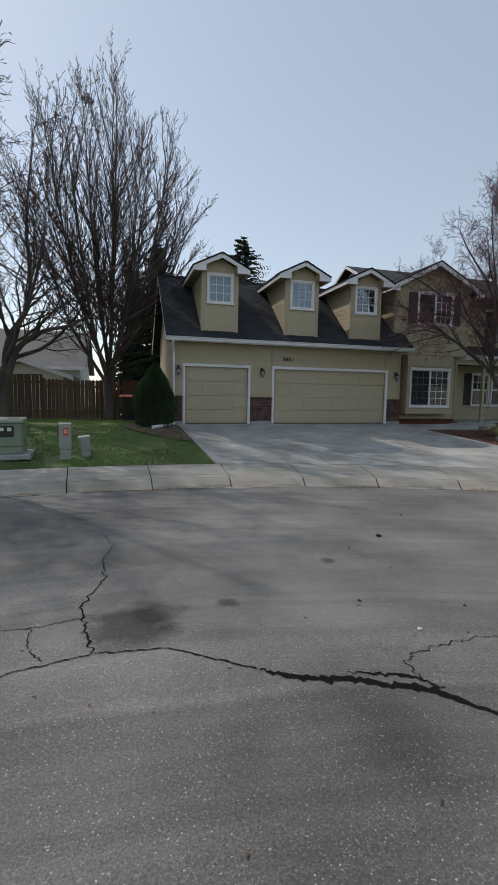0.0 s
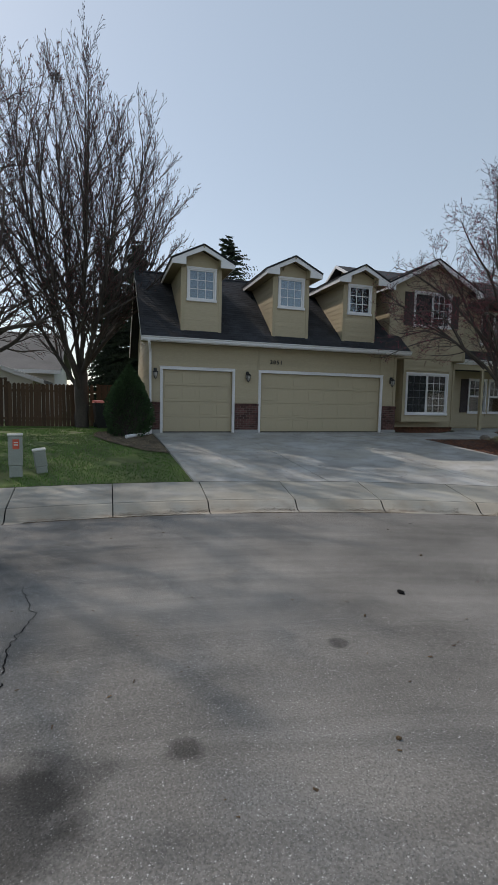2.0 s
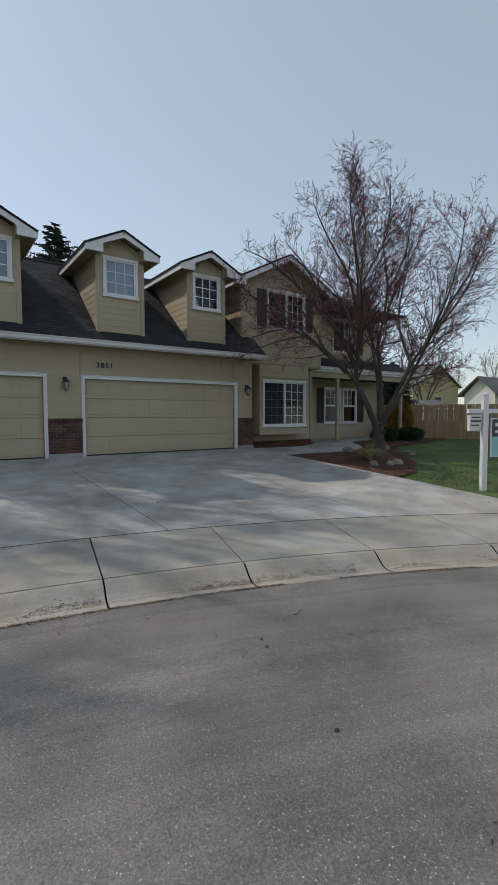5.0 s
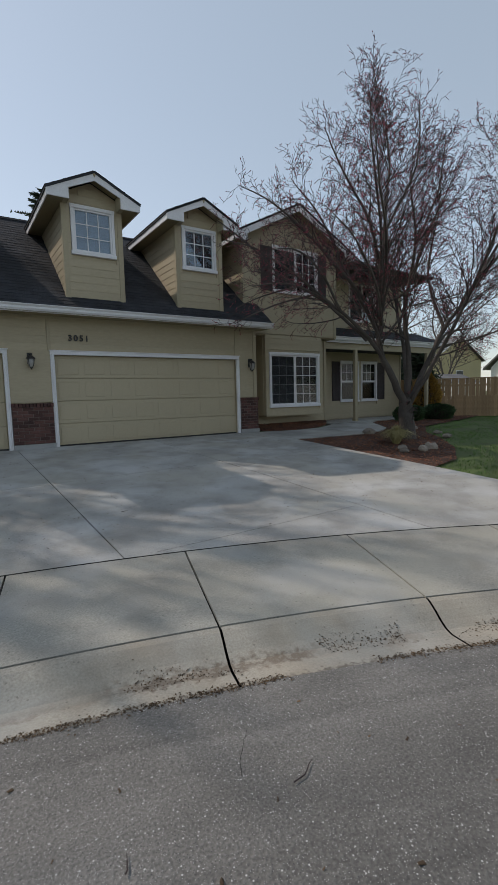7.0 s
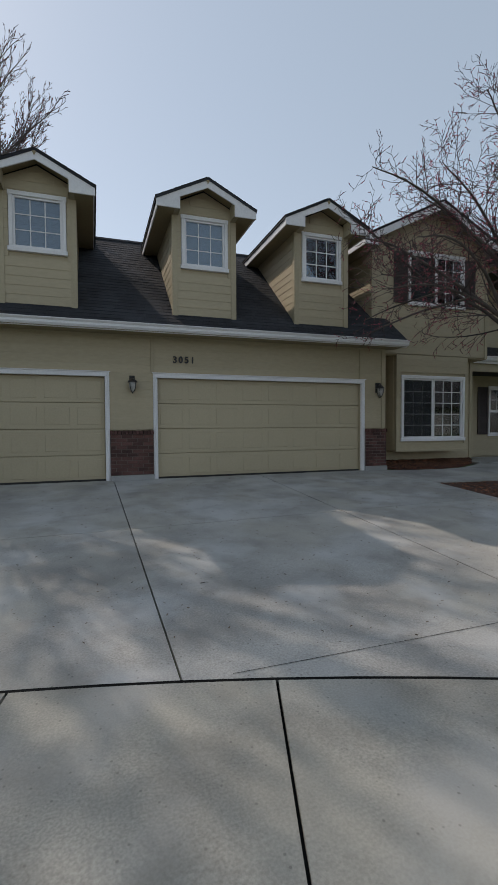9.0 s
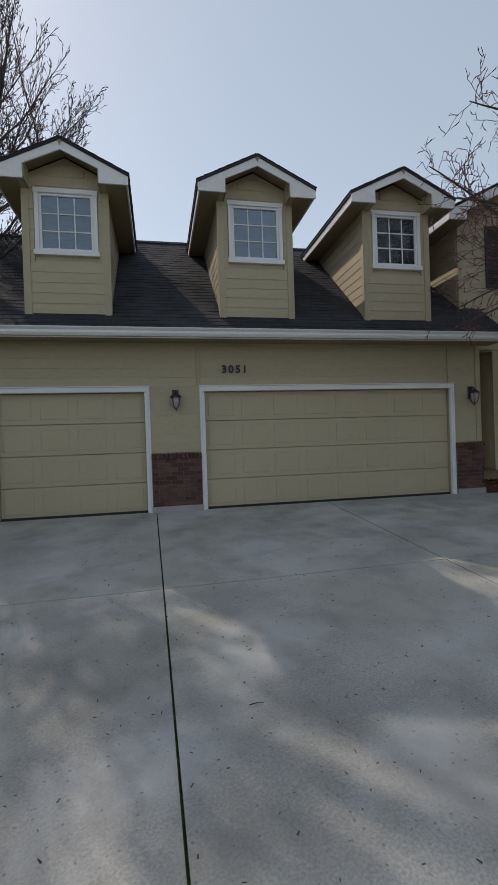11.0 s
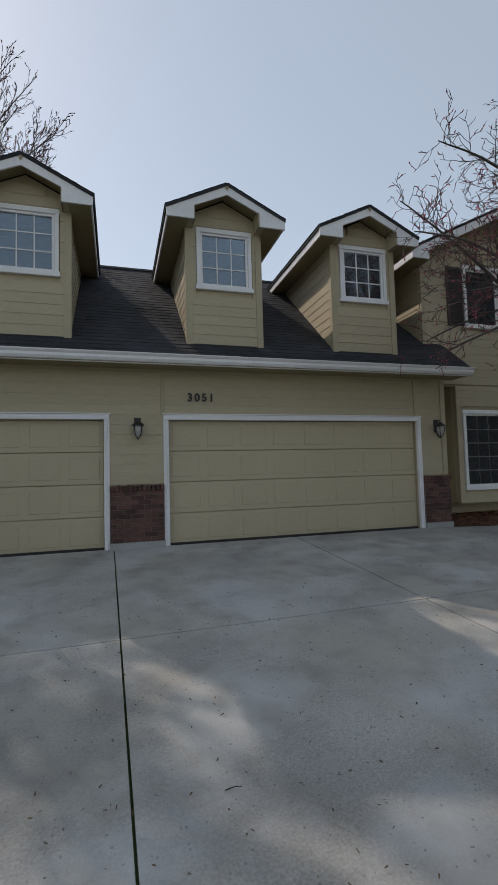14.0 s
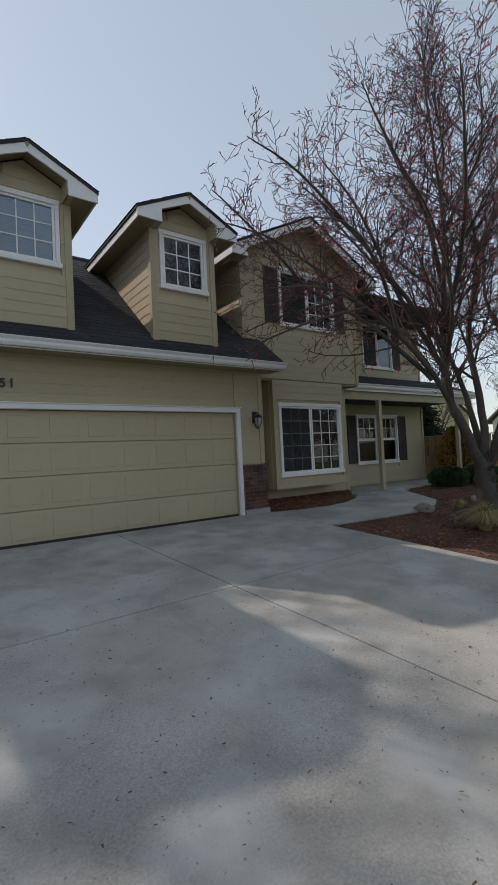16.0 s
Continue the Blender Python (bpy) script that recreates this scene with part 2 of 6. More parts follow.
def concrete_mat(name, base, warm, cool, dark, band=False, rnd=0.03):
    """Broom-finished concrete with warm, cool and dark mottling and pits; band: grime along the gutter."""
    m = mat(name, base, 0.85, 0.24, 5, 70, 0.3, rnd=rnd)
    n, l, node, rng_map, times, blend, grain, calc = tools(m)
    b = n["Principled BSDF"]
    col = b.inputs["Base Color"].links[0].from_socket
    p = node("TexCoord").outputs["Object"]
    col = blend(rng_map(grain(p, 0.8, 7.0), 0.45, 0.64, 0.0, 0.6), col, (*warm, 1))
    shifted = node("VectorMath", [(0, p), (1, (31, 17, 5))], operation="ADD").outputs[0]
    col = blend(rng_map(grain(shifted, 1.1, 8.0), 0.50, 0.66, 0.0, 0.65), col, (*cool, 1))
    shifted = node("VectorMath", [(0, p), (1, (-11, 47, 9))], operation="ADD").outputs[0]
    col = blend(rng_map(grain(shifted, 2.2, 9.0), 0.50, 0.70, 0.0, 0.5), col, (*dark, 1))
    v = node("TexVoronoi", [("Vector", p), ("Scale", 42.0)])
    pick = node("SeparateColor", [(0, v.outputs["Color"])]).outputs[0]
    col = blend(calc("MULTIPLY", rng_map(pick, 0.95, 0.96, 0.0, 0.5), rng_map(v.outputs["Distance"], 0.2, 0.4, 1.0, 0.0)), col, (*[c * 0.45 for c in dark], 1))
    if band:
        flat = node("VectorMath", [(0, p), (1, (1, 1, 0))], operation="MULTIPLY").outputs[0]
        dist = node("VectorMath", [(0, flat), (1, (CX, CY, 0))], operation="DISTANCE").outputs["Value"]
        rough = calc("MULTIPLY", calc("SUBTRACT", grain(p, 24.0, 9.0), 0.5), 0.30)
        d = calc("ABSOLUTE", calc("SUBTRACT", calc("ADD", dist, rough), 16.07), 0.0)
        col = blend(calc("MULTIPLY", rng_map(d, 0.01, 0.08, 0.8, 0.0), rng_map(grain(p, 1.3, 3.0), 0.42, 0.6, 0.0, 1.0)), col, (0.165, 0.125, 0.09, 1))
        col = blend(rng_map(calc("ADD", dist, rough), 15.81, 15.87, 0.85, 0.0), col, (0.10, 0.083, 0.068, 1))
    l.new(col, b.inputs["Base Color"])
    return m


CONC = concrete_mat("driveway_concrete", (0.378, 0.368, 0.342), (0.42, 0.397, 0.34), (0.485, 0.487, 0.478), (0.215, 0.204, 0.184))
WALKC = concrete_mat("sidewalk_concrete", (0.33, 0.318, 0.278), (0.362, 0.345, 0.288), (0.378, 0.372, 0.35), (0.222, 0.21, 0.18))
GUTC = concrete_mat("gutter_concrete", (0.345, 0.32, 0.27), (0.40, 0.345, 0.265), (0.38, 0.37, 0.335), (0.23, 0.195, 0.15), band=True)
ASPHALT = asphalt_mat()


# ---- mesh tools ----
class Mesh:
    def __init__(self):
        self.v, self.f = [], []

    def add(self, vs, fs):
        o = len(self.v)
        self.v.extend(tuple(p) for p in vs)
        self.f.extend(tuple(o + i for i in f) for f in fs)
        return self

    def box(self, x0, x1, y0, y1, z0, z1):
        vs = [(x, y, z) for z in (z0, z1) for y in (y0, y1) for x in (x0, x1)]
        return self.add(vs, [(0, 2, 3, 1), (4, 5, 7, 6), (0, 1, 5, 4), (2, 6, 7, 3), (0, 4, 6, 2), (1, 3, 7, 5)])

    def bevel_box(self, x0, x1, y0, y1, z0, z1, b=0.006):
        """A box whose -y face has chamfered edges."""
        vs = [(x0, y1, z0), (x1, y1, z0), (x1, y1, z1), (x0, y1, z1), (x0, y0 + b, z0), (x1, y0 + b, z0), (x1, y0 + b, z1), (x0, y0 + b, z1),
              (x0 + b, y0, z0 + b), (x1 - b, y0, z0 + b), (x1 - b, y0, z1 - b), (x0 + b, y0, z1 - b)]
        fs = [(0, 3, 2, 1), (8, 9, 10, 11)]
        for i in range(4):
            j = (i + 1) % 4
            fs += [(i, j, 4 + j, 4 + i), (4 + i, 4 + j, 8 + j, 8 + i)]
        return self.add(vs, fs)

    def prism(self, pts, y0, y1):
        """A polygon in the xz plane, drawn out from y0 to y1."""
        n = len(pts)
        return self.add([(x, y0, z) for x, z in pts] + [(x, y1, z) for x, z in pts],
                        [tuple(range(n)), tuple(range(2 * n - 1, n - 1, -1))] + [(j, i, n + i, n + j) for i, j in ((i, (i + 1) % n) for i in range(n))])

    def slab(self, pts, zf, thick):
        """A polygon in plan with its top on the height function zf."""
        n = len(pts)
        return self.add([(x, y, zf(x, y)) for x, y in pts] + [(x, y, zf(x, y) - thick) for x, y in pts],
                        [tuple(range(n)), tuple(range(2 * n - 1, n - 1, -1))] + [(j, i, n + i, n + j) for i, j in ((i, (i + 1) % n) for i in range(n))])

    def tube(self, pts, radii, sides=6, cap=True):
        o, n = len(self.v), len(pts)
        up = Vector((0.31, 0.17, 0.93))
        for i, p in enumerate(pts):
            p = Vector(p)
            d = Vector(pts[min(i + 1, n - 1)]) - Vector(pts[max(i - 1, 0)])
            d.normalize()
            a = d.cross(up)
            if a.length < 0.2:
                a = d.cross(Vector((1, 0, 0)))
            a.normalize()
            c = d.cross(a)
            for k in range(sides):
                t = 2 * math.pi * k / sides
                self.v.append(tuple(p + (a * math.cos(t) + c * math.sin(t)) * radii[i]))
        for i in range(n - 1):
            for k in range(sides):
                k2 = (k + 1) % sides
                self.f.append((o + i * sides + k, o + i * sides + k2, o + (i + 1) * sides + k2, o + (i + 1) * sides + k))
        if cap:
            self.f.append(tuple(o + k for k in range(sides - 1, -1, -1)))
            self.f.append(tuple(o + (n - 1) * sides + k for k in range(sides)))
        return self

    def lathe(self, prof, sides=12, c=(0, 0, 0)):
        o, n = len(self.v), len(prof)
        for r, z in prof:
            for k in range(sides):
                t = 2 * math.pi * k / sides
                self.v.append((c[0] + r * math.cos(t), c[1] + r * math.sin(t), c[2] + z))
        for i in range(n - 1):
            for k in range(sides):
                k2 = (k + 1) % sides
                self.f.append((o + i * sides + k, o + i * sides + k2, o + (i + 1) * sides + k2, o + (i + 1) * sides + k))
        self.f.append(tuple(o + k for k in range(sides - 1, -1, -1)))
        self.f.append(tuple(o + (n - 1) * sides + k for k in range(sides)))
        return self

    def moved(self, m):
        r = Mesh()
        r.v = [tuple(m @ Vector(p)) for p in self.v]
        r.f = list(self.f)
        return r

    def data(self, name, material, smooth=False):
        me = bpy.data.meshes.new(name)
        me.from_pydata(self.v, [], self.f)
        me.materials.append(material)
        if smooth:
            me.polygons.foreach_set("use_smooth", [True] * len(me.polygons))
        return me


def part(name, m, material, parent=None, label="", smooth=False, at=None, kind=""):
    """One mesh object under a thing or part; m: a Mesh, or ready mesh data that alike pieces share."""
    ob = new(name, m.data(name, material, smooth) if isinstance(m, Mesh) else m)
    ob.parent = parent
    if at is not None:
        ob.matrix_basis = at
    return tagged(ob, label, kind=kind)


def thing(name, label, category, at=None, group="", kind=""):
    ob = new(name)
    ob.empty_display_size = 0.2
    if at is not None:
        ob.matrix_basis = at
    return tagged(ob, label, category, group, kind)


# ---- heights of the site ----
R_WALK, R_CURB, R_ROAD = 18.0, 16.4, 15.82


def site_z(x, y):
    d = math.hypot(x - CX, y - CY) - R_WALK
    zd = -0.535 * (1 - min(max(d / 6, 0), 1))
    xc = min(max(x, -16), 12.5)
    ya = CY + math.sqrt(R_WALK ** 2 - (xc - CX) ** 2)
    zs = -0.535 * (1 - min(max((y - ya) / max(-ya, 0.5), 0), 1))
    w = min(max((y + 16) / 4, 0), 1)
    return zd * (1 - w) + zs * w


def road_z(x, y):
    d = math.hypot(x - CX, y - CY)
    return -0.66 + 0.12 * (1 - min(d / R_ROAD, 1)) ** 0.8


def polar(r, deg):
    a = radians(deg)
    return CX + r * math.sin(a), CY + r * math.cos(a)


def polar_sheet(radii, a0, a1, na, zf):
    m = Mesh()
    for r in radii:
        for k in range(na + 1):
            x, y = polar(r, a0 + (a1 - a0) * k / na)
            m.v.append((x, y, zf(x, y, r)))
    for i in range(len(radii) - 1):
        for k in range(na):
            a = i * (na + 1) + k
            m.f.append((a, a + na + 1, a + na + 2, a + 1))
    return m


# ---- ground, road, curb ----
g = polar_sheet([18.035] + [18 + 0.5 * i for i in range(1, 44)] + [42, 46, 52, 60, 80, 120, 200, 400, 900, 2500], -180, 180, 180,
                lambda x, y, r: site_z(x, y) - 0.03 + (0.02 * noise.noise((x * 0.6, y * 0.6, 0)) if r < 60 else 0))
ground = tagged(part("ground", g, GRASS, smooth=True), "spring lawn and bare soil around the houses", "ground", kind="structure")
road = tagged(part("road", polar_sheet([0.0001] + [0.8 * i for i in range(1, 20)] + [R_ROAD + 0.01], -180, 180, 120, lambda x, y, r: road_z(x, y)), ASPHALT, smooth=True),
              "worn grey asphalt street with cracks", "road", kind="structure")


def curb_z(r):
    s = (r - R_ROAD) / (R_CURB - R_ROAD)
    return -0.66 - 0.03 * min(s / 0.4, 1) + (0.0 if s < 0.4 else 0.135 * (0.5 - 0.5 * math.cos(math.pi * (s - 0.4) / 0.6)))
curb = tagged(thing("curb", "", ""), "rolled concrete curb and gutter, dirty", "curb", kind="structure")
pavement = tagged(thing("pavement", "", ""), "concrete sidewalk cut into slabs by joints", "sidewalk", kind="structure")
JOINTS = [6.25, 11.6, 16.97, 22.8]
JOINTS = [6.25 - 5.45 * i for i in range(34, 0, -1)] + JOINTS + [22.8 + 5.6 * i for i in range(1, 29)]
prof = [R_ROAD + (R_CURB - R_ROAD) * i / 8 for i in range(9)]
for a0, a1 in zip(JOINTS, JOINTS[1:]):
    a0, a1 = a0 + 0.031, a1 - 0.031
    m = Mesh()
    na = 5
    rr = [R_ROAD] + prof[:-1] + [R_CURB - 0.022, R_CURB - 0.022]
    for i, r in enumerate(rr):
        for j in range(na + 1):
            x, y = polar(r, a0 + (a1 - a0) * j / na)
            m.v.append((x, y, -0.87 if i in (0, len(rr) - 1) else curb_z(r)))
    for i in range(len(rr) - 1):
        for j in range(na):
            a = i * (na + 1) + j
            m.f.append((a, a + na + 1, a + na + 2, a + 1))
    part("curb_block", m, GUTC, curb)
    m = Mesh()
    pts = [polar(R_CURB, a0 + (a1 - a0) * j / na) for j in range(na + 1)] + [polar(R_WALK - 0.012, a1 - (a1 - a0) * j / na) for j in range(na + 1)]
    m.slab(pts, lambda x, y: -0.555 + 0.03 * (math.hypot(x - CX, y - CY) - R_CURB) / (R_WALK - R_CURB), 0.25)
    part("slab", m, WALKC, pavement)
part("joint_bed", polar_sheet([R_ROAD - 0.02, R_CURB - 0.1, R_CURB - 0.03, R_WALK + 0.05], -180, 180, 240, lambda x, y, r: -0.735 if r < R_CURB - 0.05 else -0.572), TAR, pavement)

part("tar_seam", polar_sheet([17.984, 18.026], -40, 60, 240, lambda x, y, r: -0.5265), TAR, pavement)

# ---- driveway ----
driveway = tagged(thing("driveway", "", ""), "pale grey concrete driveway with saw-cut joints", "driveway", kind="structure")


def arc_y(x, r=R_WALK + 0.022):
    return CY + math.sqrt(r * r - (x - CX) ** 2)


def drive_z(x, y):
    return site_z(x, y) + 0.008 + 0.022 * min(max((y - arc_y(min(x, 12.0))) / 3, 0), 1)


def left_edge(y):
    return -0.22 - 0.03 * y


JX = [lambda y: left_edge(y), lambda y: 2.63 - 0.02 * y, lambda y: 5.77 - 0.035 * y, lambda y: 9.1 + 0.04 * y]
JY = [-0.005, -3.45, None]
for i in range(3):
    for j in range(2):
        g0 = 0.008
        xa, xb = JX[i], JX[i + 1]
        top = JY[j]
        m = Mesh()
        nx, ny = 6, 6
        for a in range(nx + 1):
            for b in range(ny + 1):
                yt = top - g0
                yref = -3.45 if j == 0 else -7.0
                x = xa(yref) + (xb(yref) - xa(yref)) * a / nx
                yb = -3.45 + g0 if j == 0 else arc_y(x)
                y = yt + (yb - yt) * b / ny
                x = xa(y) + g0 + (xb(y) - xa(y) - 2 * g0) * a / nx
                if j == 1:
                    y = yt + (arc_y(x) - yt) * b / ny
                m.v.append((x, y, drive_z(x, y)))
        for a in range(nx):
            for b in range(ny):
                q = a * (ny + 1) + b
                m.f.append((q, q + 1, q + ny + 2, q + ny + 1))
        rim = [a * (ny + 1) for a in range(nx + 1)] + [nx * (ny + 1) + b for b in range(1, ny + 1)] + [a * (ny + 1) + ny for a in range(nx - 1, -1, -1)] + [b for b in range(ny - 1, 0, -1)]
        o = len(m.v)
        for q in rim:
            m.v.append((m.v[q][0], m.v[q][1], m.v[q][2] - 0.12))
        for q in range(len(rim)):
            q2 = (q + 1) % len(rim)
            m.f.append((rim[q], o + q, o + q2, rim[q2]))
        part("slab", m, CONC, driveway, smooth=False)
# thin saw cut from the walk seam to the second joint
cut = Mesh()
for i in range(12):
    x = 3.1 + 2.82 * i / 11
    y = -6.84 - 0.09 * (i / 11)
    y = max(y, arc_y(x) + 0.012)
    cut.v += [(x, y - 0.0025, drive_z(x, y) + 0.004), (x, y + 0.0025, drive_z(x, y) + 0.004)]
cut.f = [(2 * i, 2 * i + 2, 2 * i + 3, 2 * i + 1) for i in range(11)]
part("saw_cut", cut, TAR, driveway)

# ---- house ----
house = thing("house", "two-storey tan house with white trim, dark shingle roof and three dormers", "house")
PITCH, EAVE_Y, EAVE_Z, RIDGE_Y = 0.833, -0.5, 3.13, 2.9
GX0, GX1 = -0.28, 9.07


def cuts(a, b, za, zb, openings):
    """The stretches of a..b at heights za..zb that no opening (x0, x1, z0, z1) takes."""
    spans = [(a, b)]
    for x0, x1, z0, z1 in openings:
        if z1 > za + 0.02 and z0 < zb - 0.02:
            nxt = []
            for s, e in spans:
                if x1 <= s or x0 >= e:
                    nxt.append((s, e))
                else:
                    if x0 - s > 0.01:
                        nxt.append((s, x0))
                    if e - x1 > 0.01:
                        nxt.append((x1, e))
            spans = nxt
    return spans


def siding(parent, left, right, z0, z1, openings=(), at=None, board=0.165, material=None):
    """Lap boards on the plane y = 0 facing -y, of bounds left(z), right(z); each board is a piece."""
    z = z0
    while z < z1 - 0.02:
        zt = min(z + board, z1)
        zm = (z + zt) / 2
        for s, e in cuts(left(zm), right(zm), z, zt, openings):
            m = Mesh().add([(s, -0.010, z), (e, -0.010, z), (e, 0.03, z), (s, 0.03, z), (s, -0.002, zt + 0.006), (e, -0.002, zt + 0.006), (e, 0.03, zt + 0.006), (s, 0.03, zt + 0.006)],
                           [(0, 1, 5, 4), (0, 3, 2, 1), (4, 5, 6, 7), (0, 4, 7, 3), (1, 2, 6, 5), (2, 3, 7, 6)])
            part("siding_board", m, material or SIDING, parent, at=at)
        z = zt


def core(x0, x1, z0, z1, openings, y0, y1):
    """The wall behind the boards, cut round its openings."""
    m = Mesh()
    zs = sorted({z0, z1, *[z for o in openings for z in o[2:] if z0 < z < z1]})
    for za, zb in zip(zs, zs[1:]):
        for s, e in cuts(x0, x1, za, zb, openings):
            m.box(s, e, y0, y1, za, zb)
    return m


D1, D2 = (0.09, 2.485, -0.2, 2.13), (3.53, 8.41, -0.2, 2.13)
front = part("garage_front_wall", core(GX0, GX1, -0.2, 3.0, (D1, D2), 0.03, 0.18), SIDING, house)
siding(front, lambda z: GX0, lambda z: GX1, 1.06, 2.98, ((0.0, 2.575, -1, 2.22), (3.44, 8.5, -1, 2.22)))
for nm, x0, x1, z0, z1 in (("corner_board", GX0 - 0.015, GX0 + 0.09, 1.06, 2.96), ("corner_board", GX1 - 0.09, GX1 + 0.015, 1.06, 2.96),
                           ("batten", 3.40, 3.47, 2.225, 2.96), ("batten", 8.36, 8.43, 2.225, 2.96)):
    part(nm, Mesh().box(x0, x1, -0.03, 0.02, z0, z1), TRIMTAN, front)
part("frieze_board", Mesh().box(GX0, GX1, -0.022, 0.02, 2.93, 3.02), TRIMTAN, front)


def bricks(parent, x0, x1, z0, z1, y):
    part("mortar_bed", Mesh().box(x0, x1, y + 0.008, 0.03, z0, z1 - 0.06), MORTAR, parent)
    h, w = 0.075, 0.215
    row, z = 0, z0
    while z < z1 - 0.1:
        x = x0 - (w / 2 if row % 2 else 0)
        while x < x1 - 0.03:
            a, b = max(x, x0) + 0.005, min(x + w - 0.01, x1 - 0.004)
            if b - a > 0.03:
                part("brick", Mesh().bevel_box(a, b, y - random.uniform(0, 0.004), y + 0.05, z + 0.005, z + h - 0.005, 0.004), BRICK, parent)
            x += w
        z += h
        row += 1
    x = x0 - 0.01
    while x < x1 - 0.02:
        b = min(x + 0.07, x1 + 0.01)
        part("sill_brick", Mesh().bevel_box(x + 0.004, b - 0.004, y - 0.03, 0.02, z + 0.004, z + 0.085, 0.006), BRICK, parent)
        x += 0.073


wains = part("brick_wainscot", Mesh().box(2.6, 3.42, 0.0, 0.028, 0.13, 1.0), MORTAR, house, "dark red brick wainscot")
for x0, x1 in ((GX0 - 0.03, -0.005), (2.58, 3.435), (8.505, GX1 + 0.03)):
    bricks(wains, x0, x1, 0.13, 1.03, -0.06)
    part("foundation", Mesh().box(x0 - 0.01, x1 + 0.01, -0.085, 0.03, -0.25, 0.128), FOUND, house)


def garage_door(x0, x1, z1, n):
    door = part("garage_door", Mesh().box(x0 - 0.02, x1 + 0.02, 0.135, 0.17, 0.0, z1 + 0.02), DOORPAINT, house, "closed tan sectional garage door with raised panels")
    h = (z1 - 0.02) / 4
    for i in range(4):
        za = 0.02 + i * h
        part("door_section", Mesh().bevel_box(x0 + 0.004, x1 - 0.004, 0.095, 0.134, za + 0.005, za + h - 0.005, 0.006), DOORPAINT, door)
        w = (x1 - x0) / n
        for k in range(n):
            part("raised_panel", Mesh().bevel_box(x0 + k * w + 0.07, x0 + (k + 1) * w - 0.07, 0.0885, 0.096, za + 0.09, za + h - 0.09, 0.006), DOORPAINT, door)
    part("bottom_seal", Mesh().box(x0, x1, 0.086, 0.13, -0.02, 0.058), BLACK, door)
    return door


garage_door(0.09, 2.485, 2.13, 4)
garage_door(3.53, 8.41, 2.13, 8)
for x0, x1 in ((0.0, 2.575), (3.44, 8.5)):
    tr = part("door_trim", Mesh().bevel_box(x0, x1, -0.035, 0.03, 2.13, 2.22, 0.008), WHITE, house, "white door trim")
    for a, b in ((x0, x0 + 0.09), (x1 - 0.09, x1)):
        part("jamb", Mesh().bevel_box(a, b, -0.034, 0.03, -0.02, 2.129, 0.008).box(a + 0.008, b - 0.008, 0.03, 0.12, -0.02, 2.129).bevel_box(a + 0.03, b - 0.03, -0.046, -0.033, -0.02, 2.17, 0.006), WHITE, tr)
    part("head_flash", Mesh().box(x0 - 0.02, x1 + 0.02, -0.055, 0.0, 2.22, 2.235), WHITE, tr)

# garage body, left gable wall, back
gable = Mesh().prism([(0.03, -0.2), (5.77, -0.2), (5.77, 3.5), (2.9, 5.88), (0.03, 3.5)], 0, 0.15).moved(Matrix(((0, 1, 0, GX0), (1, 0, 0, 0), (0, 0, 1, 0), (0, 0, 0, 1))))
side = part("garage_side_wall", gable, SIDING, house)
TO_LEFT = Matrix(((0, 1, 0, GX0), (-1, 0, 0, 0), (0, 0, 1, 0), (0, 0, 0, 1)))
siding(side, lambda z: -5.77 + max(0, (z - 3.5) / PITCH), lambda z: -0.0 - max(0, (z - 3.45) / PITCH), 0.0, 5.7, (), TO_LEFT)
part("garage_back_wall", Mesh().box(GX0, GX1 + 4, 5.77, 5.92, -0.2, 3.6), SIDING, house)
part("garage_floor", Mesh().box(GX0 + 0.1, GX1, 0.19, 5.77, -0.2, -0.01), FOUND, house)


# ---- roofs ----
def shingles(parent, p0, along, up, length, rise_len, skip=None, at=None):
    """Courses of tabs on a roof plane that starts at p0; skip(u, v) leaves tabs out."""
    along, up = Vector(along).normalized(), Vector(up).normalized()
    nrm = along.cross(up)
    m = Mesh()
    v, row = 0.0, 0
    while v < rise_len - 0.01:
        u = -random.uniform(0, 0.25)
        while u < length:
            w = random.choice((0.16, 0.2, 0.3, 0.33))
            a, b = max(u, 0), min(u + w - 0.004, length)
            if b - a > 0.02 and not (skip and skip((a + b) / 2, v)):
                t = random.uniform(0.006, 0.011)
                ve = min(v + 0.15, rise_len)
                q = [Vector(p0) + along * x + up * y + nrm * z for x, y, z in ((a, v, 0), (b, v, 0), (b, ve, 0), (a, ve, 0), (a, v, t), (b, v, t), (b, ve, 0.004), (a, ve, 0.004))]
                m.add(q, [(4, 5, 6, 7), (0, 1, 5, 4), (0, 4, 7, 3), (1, 2, 6, 5)])
            u += w
        v += 0.14
        row += 1
    return part("shingles", m, SHINGLE, parent, kind="stuff")


UPV = Vector((0, 1, PITCH)).normalized()
RX0, RX1 = -0.62, 9.36
deck = Mesh().prism([(EAVE_Y, EAVE_Z), (RIDGE_Y, EAVE_Z + (RIDGE_Y - EAVE_Y) * PITCH), (6.3, EAVE_Z), (6.3, EAVE_Z - 0.14), (RIDGE_Y, EAVE_Z + (RIDGE_Y - EAVE_Y) * PITCH - 0.16), (EAVE_Y, EAVE_Z - 0.06)], 0, 1)
deck = deck.moved(Matrix(((0, RX1 - RX0, 0, RX0), (1, 0, 0, 0), (0, 0, 1, 0), (0, 0, 0, 1))))
roof = part("garage_roof", deck, SHINGLE, house, "dark grey asphalt shingle roof")
SLOPE = math.hypot(RIDGE_Y - EAVE_Y, (RIDGE_Y - EAVE_Y) * PITCH)
WING_Y, WX0, WX1 = 0.33, 8.9, 12.62
